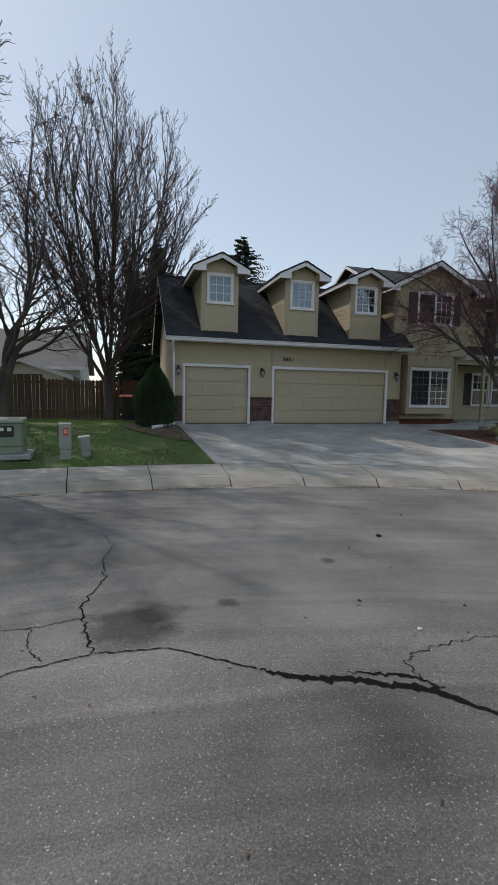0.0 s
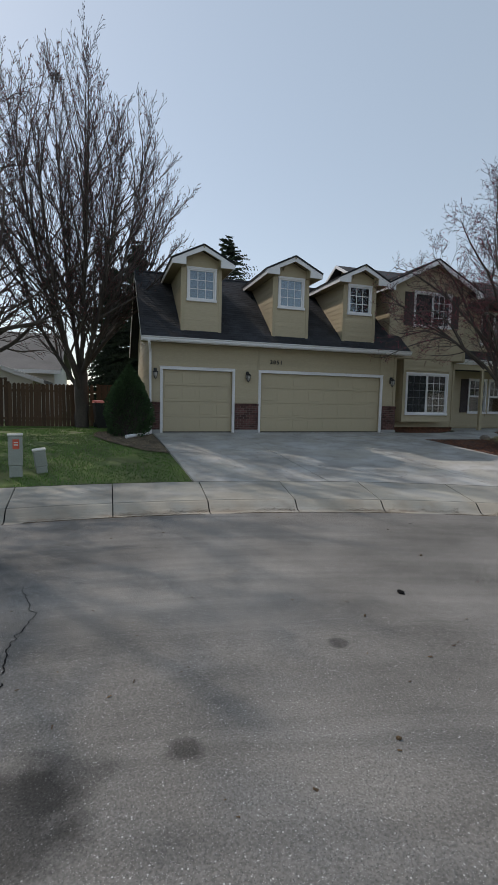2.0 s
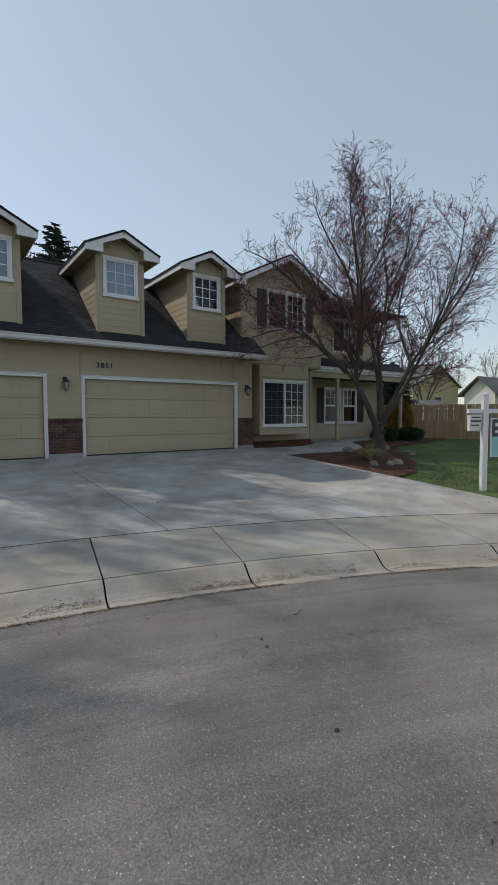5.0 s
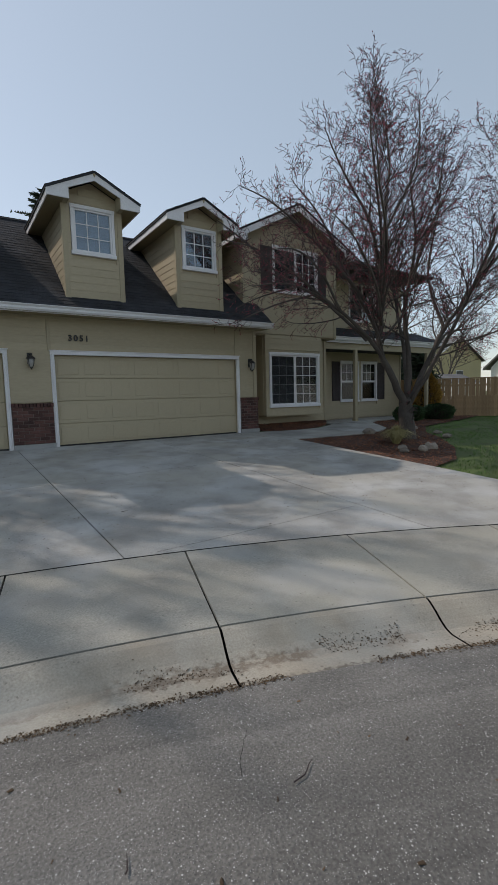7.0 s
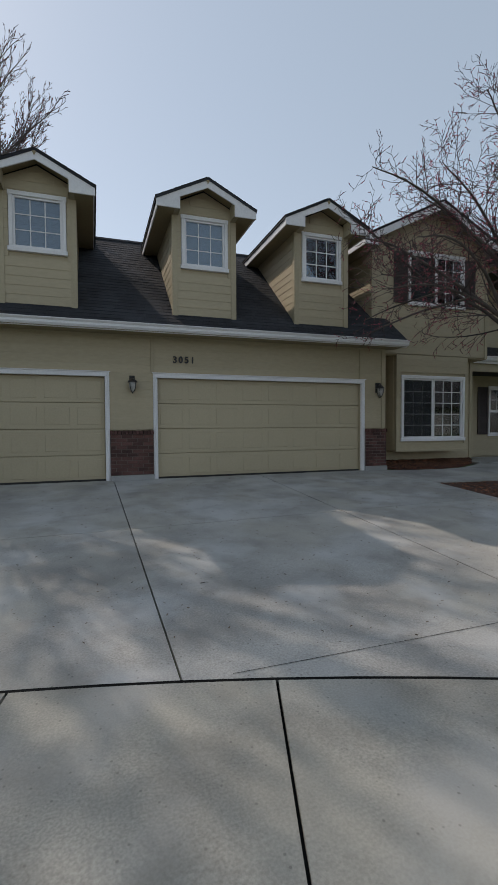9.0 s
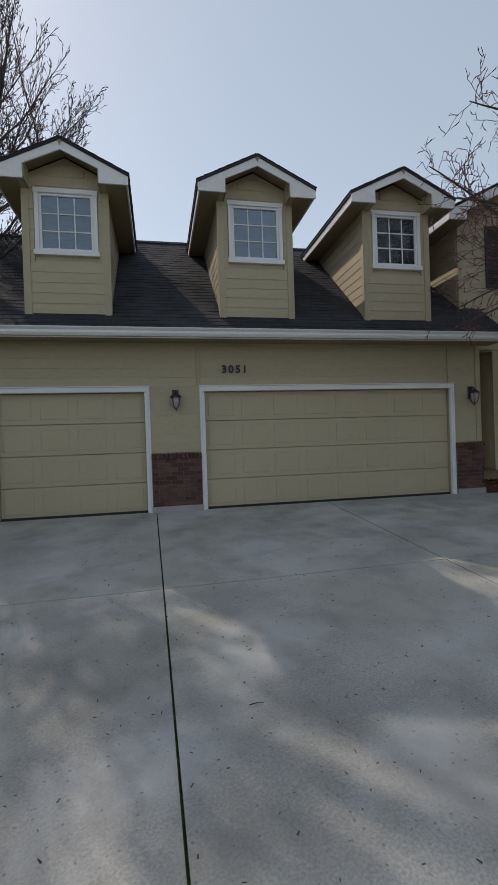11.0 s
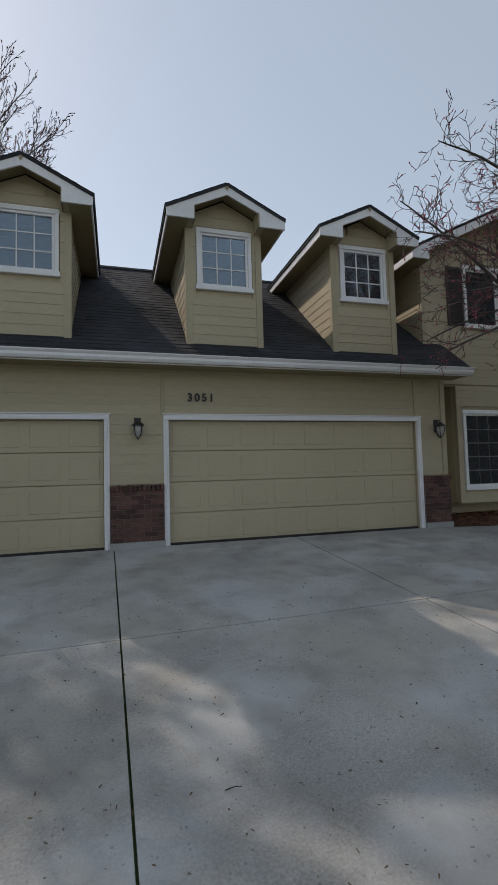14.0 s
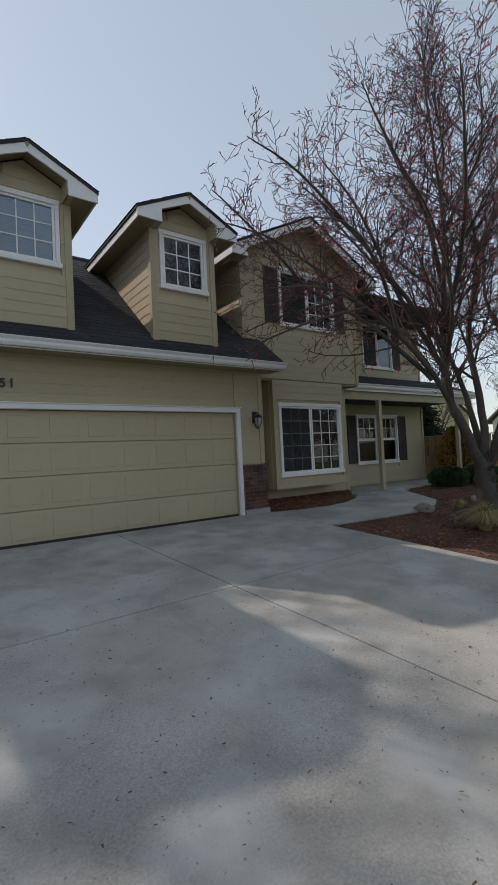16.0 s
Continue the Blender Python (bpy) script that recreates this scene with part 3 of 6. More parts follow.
shingles(roof, (RX0 - 0.02, EAVE_Y - 0.03, EAVE_Z - 0.02), (1, 0, 0), UPV, RX1 - RX0 + 0.02, SLOPE, lambda u, v: u + RX0 > WX0 and EAVE_Y + v * UPV.y > WING_Y)
part("ridge_cap", Mesh().tube([(RX0, RIDGE_Y, EAVE_Z + SLOPE * UPV.z - 0.04), (RX1, RIDGE_Y, EAVE_Z + SLOPE * UPV.z - 0.04)], [0.08, 0.08], 6), SHINGLE, roof)
# rake boards, soffit, gutter, downspout
rk = Mesh().prism([(EAVE_Y, EAVE_Z - 0.16), (RIDGE_Y, EAVE_Z + 2.832 - 0.18), (6.3, EAVE_Z - 0.16), (6.3, EAVE_Z - 0.01), (RIDGE_Y, EAVE_Z + 2.832 - 0.01), (EAVE_Y, EAVE_Z - 0.01)], 0, 1)
part("rake_board", rk.moved(Matrix(((0, 0.03, 0, RX0 - 0.02), (1, 0, 0, 0), (0, 0, 1, 0), (0, 0, 0, 1)))), WHITE, roof, "white rake board")
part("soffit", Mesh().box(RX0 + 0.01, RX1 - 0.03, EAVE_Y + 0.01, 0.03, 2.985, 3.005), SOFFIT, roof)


def gutter(parent, x0, x1, y, z):
    """A white K-style gutter with its top edge at z."""
    p = [(0.0, 0.0), (0.0, -0.13), (-0.06, -0.13), (-0.085, -0.09), (-0.085, -0.05), (-0.12, -0.015), (-0.12, 0.0), (-0.11, 0.0), (-0.11, -0.012), (-0.075, -0.05), (-0.075, -0.085), (-0.055, -0.12), (-0.008, -0.12), (-0.008, 0)]
    m = Mesh().prism(p, 0, 1).moved(Matrix(((0, x1 - x0, 0, x0), (1, 0, 0, y), (0, 0, 1, z), (0, 0, 0, 1))))
    q = [(0.0, 0.0), (0.0, -0.13), (-0.06, -0.13), (-0.085, -0.09), (-0.085, -0.05), (-0.12, -0.015), (-0.12, 0.0)]
    for xx in (x0 - 0.003, x1 - 0.003):
        k = Mesh().prism(q, 0, 1).moved(Matrix(((0, 0.006, 0, xx), (1, 0, 0, y), (0, 0, 1, z), (0, 0, 0, 1))))
        m.add(k.v, k.f)
    return part("gutter", m, WHITE, parent, "white metal gutter")


gutter(house, RX0, RX1, EAVE_Y + 0.02, 3.12)
part("fascia", Mesh().box(RX0, RX1, EAVE_Y + 0.021, EAVE_Y + 0.05, 2.97, 3.1), WHITE, house)
ds = Mesh()
ds.tube([(-0.40, -0.55, 3.0), (-0.40, -0.55, 2.93), (-0.36, -0.35, 2.82), (-0.32, -0.10, 2.72), (-0.32, -0.07, 2.6), (-0.32, -0.07, 0.12)], [0.04] * 6, 8)
spout = part("downspout", ds, WHITE, house, "white downspout with a ribbed extension")
m = Mesh()
pts = [(-0.32, -0.08, 0.14), (-0.33, -0.13, 0.03)] + [(-0.36 - 0.018 * i, -0.2 - 0.019 * i, 0.03 - 0.0013 * i) for i in range(44)]
part("extension", m.tube(pts, [0.045] + [0.052 if i % 2 else 0.06 for i in range(45)], 10), WHITE, spout)


# ---- windows ----
def window(parent_house, name, x0, x1, z0, z1, y, trim=0.085, cols=3, rows=3, split=0, grid=None, label="", blind=None, sashes=None, depth=0.07):
    """A framed window on the plane y facing -y, over the outer trim bounds; split: how many sashes side by side; sashes: rows of sashes."""
    w = part(name, Mesh().bevel_box(x0, x1, y - 0.035, y + 0.02, z1 - trim, z1, 0.006), WHITE, parent_house, label)
    part("trim_side", Mesh().bevel_box(x0 + 0.012, x0 + trim, y - 0.034, y + 0.02, z0 + trim, z1 - trim, 0.006), WHITE, w)
    part("trim_side", Mesh().bevel_box(x1 - trim, x1 - 0.012, y - 0.034, y + 0.02, z0 + trim, z1 - trim, 0.006), WHITE, w)
    part("sill", Mesh().bevel_box(x0 - 0.01, x1 + 0.01, y - 0.05, y + 0.02, z0, z0 + trim, 0.006), WHITE, w)
    a, b, c, d = x0 + trim, x1 - trim, z0 + trim, z1 - trim
    n, k = max(split, 1), (sashes or 1)
    for i in range(n):
        for j in range(k):
            sa, sb = a + (b - a) * i / n, a + (b - a) * (i + 1) / n
            sc, sd = c + (d - c) * j / k, c + (d - c) * (j + 1) / k
            yy = y + 0.012 + (0.02 if (i + j) % 2 == 0 and n * k > 1 else 0)
            f = 0.04
            fm = Mesh()
            for q in ((sa, sa + f, sc, sd), (sb - f, sb, sc, sd), (sa + f, sb - f, sc, sc + f), (sa + f, sb - f, sd - f, sd)):
                fm.bevel_box(q[0], q[1], yy - 0.02, yy + depth - 0.03, q[2], q[3], 0.004)
            part("sash", fm, WHITE, w)
            ga, gb, gc, gd = sa + f, sb - f, sc + f, sd - f
            part("pane", Mesh().box(ga, gb, yy + 0.006, yy + 0.010, gc, gd), GLASS, w).visible_shadow = False
            if grid and split == 2 and i == 0:
                part("screen", Mesh().box(ga, gb, yy - 0.006, yy - 0.004, gc, gd), SCREEN, w)
            if grid is None or grid[i + j]:
                gm = Mesh()
                for q in range(1, cols):
                    x = ga + (gb - ga) * q / cols
                    gm.box(x - 0.009, x + 0.009, yy - 0.004, yy + 0.004, gc, gd)
                for q in range(1, rows):
                    z = gc + (gd - gc) * q / rows
                    gm.box(ga, gb, yy - 0.0045, yy + 0.0045, z - 0.009, z + 0.009)
                part("muntins", gm, WHITE, w)
    if blind:
        bm_ = Mesh()
        z = c + (d - c) * blind
        while z < d:
            bm_.box(a, b, y + 0.10, y + 0.104, z, z + 0.042)
            z += 0.045
        part("blind", bm_, BLIND, w)
    return w


# ---- dormers ----
def dormer(cx):
    zf = 5.43
    hw, he, ap, ez = 0.66, 1.04, 6.12, 5.61
    yw = -0.17
    sl = (ap - ez) / he
    ww = (cx - 0.5, cx + 0.51, 4.37, 5.47)
    wo = (ww[0] + 0.08, ww[1] - 0.08, ww[2] + 0.08, ww[3] - 0.08)
    d = part("dormer", core(cx - hw + 0.01, cx + hw - 0.01, 3.3, 5.5, (wo,), yw + 0.025, yw + 0.1), SIDING, house, "gabled dormer with tan lap siding")
    at = Matrix.Translation((0, yw, 0))
    siding(d, lambda z: cx - hw + 0.09, lambda z: cx + hw - 0.09, 3.42, 5.5, (ww,), at, 0.17)
    siding(d, lambda z: cx - min(hw, max(0.02, (5.90 - z) / sl)), lambda z: cx + min(hw, max(0.02, (5.90 - z) / sl)), 5.5, 5.86, (), at, 0.17)
    part("gable_core", Mesh().prism([(cx - hw, 5.5), (cx + hw, 5.5), (cx + hw, 5.68), (cx, 6.0), (cx - hw, 5.68)], yw + 0.025, yw + 0.1), SIDING, d)
    for a, b in ((cx - hw, cx - hw + 0.09), (cx + hw - 0.09, cx + hw)):
        part("corner_board", Mesh().box(a, b, yw - 0.025, yw + 0.024, 3.36, 5.55), TRIMTAN, d)
    # cheeks
    for s in (-1, 1):
        x = cx + s * hw
        ys = (5.5 - EAVE_Z) / PITCH + EAVE_Y
        ck = Mesh().prism([(yw + 0.02, 3.36), (ys, 5.5), (yw + 0.02, 5.5)], 0, 1)
        part("cheek", ck.moved(Matrix(((0, 0.06, 0, x - 0.03 - s * 0.035), (1, 0, 0, 0), (0, 0, 1, 0), (0, 0, 0, 1)))), SIDING, d)
        lim = lambda z: EAVE_Y + (z - EAVE_Z) / PITCH + 0.05
        mx = Matrix(((0, 1, 0, x), (-1, 0, 0, 0), (0, 0, 1, 0), (0, 0, 0, 1))) if s < 0 else Matrix(((0, -1, 0, x), (1, 0, 0, 0), (0, 0, 1, 0), (0, 0, 0, 1)))
        if s < 0:
            siding(d, lambda z: -max(lim(z), yw + 0.03), lambda z: -yw - 0.02, 3.42, 5.5, (), mx, 0.17)
        else:
            siding(d, lambda z: yw + 0.02, lambda z: max(lim(z), yw + 0.03), 3.42, 5.5, (), mx, 0.17)
        part("corner_board", Mesh().box(x - 0.012 - (0.012 if s < 0 else 0), x + 0.012 + (0.012 if s > 0 else 0), yw - 0.02, yw + 0.09, 3.40, 5.5), TRIMTAN, d)
    # roof: two slopes, shingle edges, white rakes with boxed returns, soffit
    y0, y1 = -0.52, 3.15
    t = 0.05
    for s in (-1, 1):
        m = Mesh().prism([(cx, ap), (cx + s * he, ez), (cx + s * he, ez - t), (cx, ap - t)], y0 - 0.015, y1)
        part("roof_slope", m, SHINGLE, d, "dark shingle dormer roof")
        n = Vector((s * he, 0, ez - ap)).normalized()
        if s > 0:
            shingles(d, (cx + he + 0.01, y0 - 0.02, ez + 0.0), (0, 1, 0), -n, y1 - y0, math.hypot(he, ap - ez))
        else:
            shingles(d, (cx - he - 0.01, y1, ez + 0.0), (0, -1, 0), -n, y1 - y0 + 0.02, math.hypot(he, ap - ez))
        rake = [(cx, ap - t), (cx + s * (he - 0.01), ez - t + 0.004), (cx + s * (he - 0.01), zf), (cx + s * 0.57, zf), (cx + s * 0.57, ap - t - 0.57 * sl - 0.13), (cx, ap - t - 0.15)]
        part("rake_board", Mesh().prism(rake, y0, y0 + 0.03), WHITE, d, "white rake board with boxed return")
        part("eave_fascia", Mesh().box(cx + s * (he - 0.035) - 0.012, cx + s * (he - 0.035) + 0.012, y0 + 0.031, 2.45, zf, ez - t), WHITE, d)
        xa, xb = sorted((cx + s * (hw + 0.0), cx + s * (he - 0.05)))
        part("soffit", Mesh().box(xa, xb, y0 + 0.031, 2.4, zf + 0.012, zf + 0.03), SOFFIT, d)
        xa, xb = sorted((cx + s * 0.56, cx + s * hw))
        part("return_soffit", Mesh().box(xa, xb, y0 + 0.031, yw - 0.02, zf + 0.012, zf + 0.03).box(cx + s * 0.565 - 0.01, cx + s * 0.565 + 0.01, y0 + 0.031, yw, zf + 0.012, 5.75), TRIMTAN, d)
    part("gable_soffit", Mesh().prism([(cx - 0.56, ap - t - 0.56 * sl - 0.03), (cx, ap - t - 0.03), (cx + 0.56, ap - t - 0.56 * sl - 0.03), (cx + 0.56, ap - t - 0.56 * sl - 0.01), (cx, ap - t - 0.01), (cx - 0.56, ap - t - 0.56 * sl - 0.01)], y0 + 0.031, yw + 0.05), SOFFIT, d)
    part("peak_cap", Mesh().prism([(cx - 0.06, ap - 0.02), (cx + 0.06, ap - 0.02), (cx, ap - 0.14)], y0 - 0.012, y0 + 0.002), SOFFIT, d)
    window(house, "dormer_window", *ww, yw, 0.08, 3, 3, label="white nine-pane dormer window", blind=0.02 if cx < 6 else None)
    return d


for cx in (1.33, 4.52, 7.25):
    dormer(cx)

# ---- two-storey wing ----
WC = (WX0 + WX1) / 2
UPW = (10.0, 11.83, 4.22, 5.63)
BAYW = (9.80, 11.87, 0.70, 2.42)
WSL = 0.5
WEZ, WHE = 5.72, (WX1 - WX0) / 2 + 0.45
WAP = WEZ + WHE * WSL
inn = lambda o, t=0.08: (o[0] + t, o[1] - t, o[2] + t, o[3] - t)
wing = part("wing_front_wall", core(WX0 + 0.01, WX1 - 0.01, 2.96, 5.8, (inn(UPW),), WING_Y + 0.025, WING_Y + 0.15), SIDING, house)
part("gable_core", Mesh().prism([(WX0, 5.78), (WX1, 5.78), (WC, WAP - 0.12)], WING_Y + 0.026, WING_Y + 0.15), SIDING, wing)
at = Matrix.Translation((0, WING_Y, 0))
siding(wing, lambda z: WX0 + 0.09, lambda z: WX1 - 0.09, 2.97, 5.75, (UPW,), at, 0.17)
siding(wing, lambda z: max(WX0, WC - (WAP - 0.1 - z) / WSL), lambda z: min(WX1, WC + (WAP - 0.1 - z) / WSL), 5.75, WAP - 0.15, (), at, 0.17)
for a, b in ((WX0, WX0 + 0.09), (WX1 - 0.09, WX1)):
    part("corner_board", Mesh().box(a, b, WING_Y - 0.03, WING_Y + 0.024, 2.94, 5.8), TRIMTAN, wing)
part("overhang_soffit", Mesh().box(WX0, WX1, WING_Y + 0.02, 0.95, 2.92, 2.955), SOFFIT, wing)
BX0, BX1 = 9.66, 11.98
bay = part("bay_box", core(BX0 + 0.01, BX1 - 0.01, 0.45, 2.93, (inn(BAYW),), WING_Y + 0.025, WING_Y + 0.12), SIDING, house, "tan boxed-out window bay")
for q in ((BX0, BX0 + 0.05, WING_Y + 0.12, 0.95, 0.45, 2.93), (BX1 - 0.05, BX1, WING_Y + 0.12, 0.95, 0.45, 2.93), (BX0 + 0.05, BX1 - 0.05, WING_Y + 0.12, 0.95, 0.45, 0.5)):
    part("bay_side", Mesh().box(*q), SIDING, bay)
siding(bay, lambda z: BX0 + 0.01, lambda z: BX1 - 0.01, 0.46, 2.94, (BAYW,), at, 0.17)
part("bay_foot", Mesh().box(BX0 - 0.01, BX1 + 0.01, WING_Y - 0.03, WING_Y + 0.02, 0.43, 0.47), TRIMTAN, bay)
LOW_Y = 0.85
low = part("wing_lower_wall", core(GX1 - 0.3, WX1, -0.2, 2.93, ((BX0 + 0.1, BX1 - 0.1, 0.6, 2.7),), LOW_Y + 0.025, LOW_Y + 0.17), SIDING, house)
siding(low, lambda z: GX1 - 0.1, lambda z: WX1 - 0.08, 0.08, 2.92, ((BX0, BX1, 0.5, 2.95),), Matrix.Translation((0, LOW_Y, 0)), 0.17)
part("corner_board", Mesh().box(WX1 - 0.09, WX1 + 0.01, LOW_Y - 0.025, LOW_Y + 0.02, 0.02, 2.92), TRIMTAN, low)
part("wing_left_wall", Mesh().box(WX0 + 0.002, WX0 + 0.14, WING_Y + 0.15, 8.0, 3.0, 5.75).box(GX1 - 0.15, GX1, 0.18, LOW_Y + 0.03, -0.2, 2.95), SIDING, house)
siding(part("wing_left_boards", Mesh().box(WX0, WX0 + 0.002, WING_Y + 0.1, 7.9, 3.4, 5.7), SIDING, house), lambda z: -7.9, lambda z: -WING_Y - 0.03, 3.4, 5.75, (), Matrix(((0, 1, 0, WX0), (-1, 0, 0, 0), (0, 0, 1, 0), (0, 0, 0, 1))), 0.17)
part("wing_right_wall", Mesh().box(WX1 - 0.14, WX1, WING_Y + 0.15, 2.6, 2.95, 5.75).box(WX1 - 0.14, WX1, LOW_Y + 0.17, 2.6, -0.2, 2.95), SIDING, house)
wy0 = WING_Y - 0.42
wroof = part("wing_roof", Mesh().prism([(WC, WAP - 0.05), (WC + WHE, WEZ - 0.05), (WC + WHE, WEZ - 0.1), (WC, WAP - 0.1)], wy0, 7.5).prism([(WC, WAP - 0.05), (WC - WHE, WEZ - 0.05), (WC - WHE, WEZ - 0.1), (WC, WAP - 0.1)], wy0, 7.5), SHINGLE, house, "dark shingle gable roof")
n = Vector((WHE, 0, -WHE * WSL)).normalized()
shingles(wroof, (WC + WHE + 0.01, wy0 - 0.02, WEZ - 0.05), (0, 1, 0), -n, 7.5 - wy0, WHE * math.hypot(1, WSL))
n = Vector((-WHE, 0, -WHE * WSL)).normalized()
shingles(wroof, (WC - WHE - 0.01, 7.5, WEZ - 0.05), (0, -1, 0), -n, 7.5 - wy0 + 0.02, WHE * math.hypot(1, WSL))
for s in (-1, 1):
    rake = [(WC, WAP - 0.09), (WC + s * (WHE - 0.01), WEZ - 0.09), (WC + s * (WHE - 0.01), WEZ - 0.26), (WC + s * (WHE - 0.4), WEZ - 0.26), (WC + s * (WHE - 0.4), WEZ + 0.4 * WSL - 0.27), (WC, WAP - 0.27)]
    part("rake_board", Mesh().prism(rake, wy0, wy0 + 0.03), WHITE, wroof, "white rake board")
    part("eave_fascia", Mesh().box(WC + s * (WHE - 0.03) - 0.012, WC + s * (WHE - 0.03) + 0.012, wy0 + 0.031, 7.4, WEZ - 0.26, WEZ - 0.1), WHITE, wroof)
    xa, xb = sorted((WC + s * (WHE - 0.45), WC + s * (WHE - 0.045)))
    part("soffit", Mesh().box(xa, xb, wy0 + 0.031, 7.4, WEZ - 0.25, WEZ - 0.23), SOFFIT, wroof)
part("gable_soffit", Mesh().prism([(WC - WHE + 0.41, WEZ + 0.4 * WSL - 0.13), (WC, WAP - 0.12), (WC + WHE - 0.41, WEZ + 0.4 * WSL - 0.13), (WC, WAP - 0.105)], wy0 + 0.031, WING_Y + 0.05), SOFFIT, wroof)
window(house, "upper_window", *UPW, WING_Y, 0.08, 3, 4, 2, [0, 1], label="white two-sash upstairs window with dark shutters")
window(house, "bay_window", *BAYW, WING_Y, 0.085, 3, 5, 2, [1, 1], label="large white-framed slider window with grids")


def shutter(x0, x1, z0, z1, y):
    s = part("shutter", Mesh().box(x0 + 0.04, x1 - 0.04, y - 0.025, y - 0.012, z0 + 0.04, z1 - 0.04), SHUTTER, house, "dark brown louvred shutter")
    part("stile", Mesh().box(x0, x0 + 0.05, y - 0.04, y - 0.008, z0, z1).box(x1 - 0.05, x1, y - 0.04, y - 0.008, z0, z1).box(x0 + 0.05, x1 - 0.05, y - 0.039, y - 0.008, z0, z0 + 0.05).box(x0 + 0.05, x1 - 0.05, y - 0.039, y - 0.008, z1 - 0.05, z1), SHUTTER, s)
    m = Mesh()
    z = z0 + 0.06
    while z < z1 - 0.07:
        m.add([(x0 + 0.05, y - 0.024, z + 0.03), (x1 - 0.05, y - 0.024, z + 0.03), (x1 - 0.05, y - 0.037, z), (x0 + 0.05, y - 0.037, z), (x0 + 0.05, y - 0.024, z - 0.004), (x1 - 0.05, y - 0.024, z - 0.004)], [(0, 1, 2, 3), (3, 2, 5, 4)])
        z += 0.036
    part("louvres", m, SHUTTER, s)


shutter(9.56, 9.97, 4.26, 5.55, WING_Y)
shutter(11.81, 12.17, 4.26, 5.55, WING_Y)

# ---- right part of the house with the porch ----
PY, PX1 = 2.4, 18.6
PW1, PW2, PW3, UW3 = (14.85, 15.95, 0.74, 2.42), (16.05, 17.05, 0.74, 2.42), (18.0, 18.5, 0.74, 2.42), (15.35, 16.98, 4.0, 5.58)
pw = part("porch_wall", core(WX1 - 0.1, PX1, -0.2, 6.0, (inn(PW1), inn(PW2), inn(UW3)), PY + 0.025, PY + 0.17), SIDING, house)
siding(pw, lambda z: WX1, lambda z: PX1 - 0.08, 0.1, 2.9, (PW1, PW2), Matrix.Translation((0, PY, 0)), 0.17)
siding(pw, lambda z: WX1, lambda z: PX1 - 0.08, 3.6, 5.9, (UW3,), Matrix.Translation((0, PY, 0)), 0.17)
part("corner_board", Mesh().box(PX1 - 0.09, PX1 + 0.01, PY - 0.03, PY + 0.02, 0, 5.95), TRIMTAN, pw)
part("house_right_wall", Mesh().box(PX1 - 0.15, PX1, PY + 0.17, 10, -0.2, 6.0), SIDING, house)
part("house_back_wall", Mesh().box(GX1 - 0.2, PX1, 9.85, 10.0, -0.2, 6.0), SIDING, house)
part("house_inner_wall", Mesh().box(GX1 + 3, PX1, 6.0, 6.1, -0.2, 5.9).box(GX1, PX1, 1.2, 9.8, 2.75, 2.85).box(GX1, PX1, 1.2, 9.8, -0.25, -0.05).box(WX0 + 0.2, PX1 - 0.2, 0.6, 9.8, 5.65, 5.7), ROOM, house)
window(house, "porch_window", *PW1, PY, 0.08, 3, 2, 1, [0, 1], label="white double-hung porch window", sashes=2)
window(house, "porch_window", *PW2, PY, 0.08, 3, 2, 1, [0, 1], label="white double-hung porch window", sashes=2)
window(house, "upper_window", *UW3, PY, 0.08, 3, 4, 2, [0, 0], label="white upstairs slider window", blind=0.02)
shutter(17.0, 17.4, 4.05, 5.52, PY)
shutter(14.4, 14.82, 0.8, 2.38, PY)
shutter(17.07, 17.5, 0.8, 2.38, PY)
# main roof with ridge along x
MR = part("main_roof", Mesh().prism([(1.95, 5.95), (6.2, 8.1), (10.4, 5.95), (10.4, 5.85), (6.2, 8.0), (1.95, 5.85)], 0, 1).moved(Matrix(((0, 19.05 - 9.6, 0, 9.6), (1, 0, 0, 0), (0, 0, 1, 0), (0, 0, 0, 1)))), SHINGLE, house, "dark shingle main roof")
shingles(MR, (12.7, 1.93, 5.95), (1, 0, 0), (0, 4.25, 2.15), 6.35, 4.76)
gutter(MR, 12.9, 19.1, 1.97, 5.96)
part("rake_board", Mesh().prism([(1.95, 5.80), (6.2, 7.95), (10.4, 5.8), (10.4, 5.95), (6.2, 8.1), (1.95, 5.95)], 0, 1).moved(Matrix(((0, 0.03, 0, 9.56), (1, 0, 0, 0), (0, 0, 1, 0), (0, 0, 0, 1)))), WHITE, MR)
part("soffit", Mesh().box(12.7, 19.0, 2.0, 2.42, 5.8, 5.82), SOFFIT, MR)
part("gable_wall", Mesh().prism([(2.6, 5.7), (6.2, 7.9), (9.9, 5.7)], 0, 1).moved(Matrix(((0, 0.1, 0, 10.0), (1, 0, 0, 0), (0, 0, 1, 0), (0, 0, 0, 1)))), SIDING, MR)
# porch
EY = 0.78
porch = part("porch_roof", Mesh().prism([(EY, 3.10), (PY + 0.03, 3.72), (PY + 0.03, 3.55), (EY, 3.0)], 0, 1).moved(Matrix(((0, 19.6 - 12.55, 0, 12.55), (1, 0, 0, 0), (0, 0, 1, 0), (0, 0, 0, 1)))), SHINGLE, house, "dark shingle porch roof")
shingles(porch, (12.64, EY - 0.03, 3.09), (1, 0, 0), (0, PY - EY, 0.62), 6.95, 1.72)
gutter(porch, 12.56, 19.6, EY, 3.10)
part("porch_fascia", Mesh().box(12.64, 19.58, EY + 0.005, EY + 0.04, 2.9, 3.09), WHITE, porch)
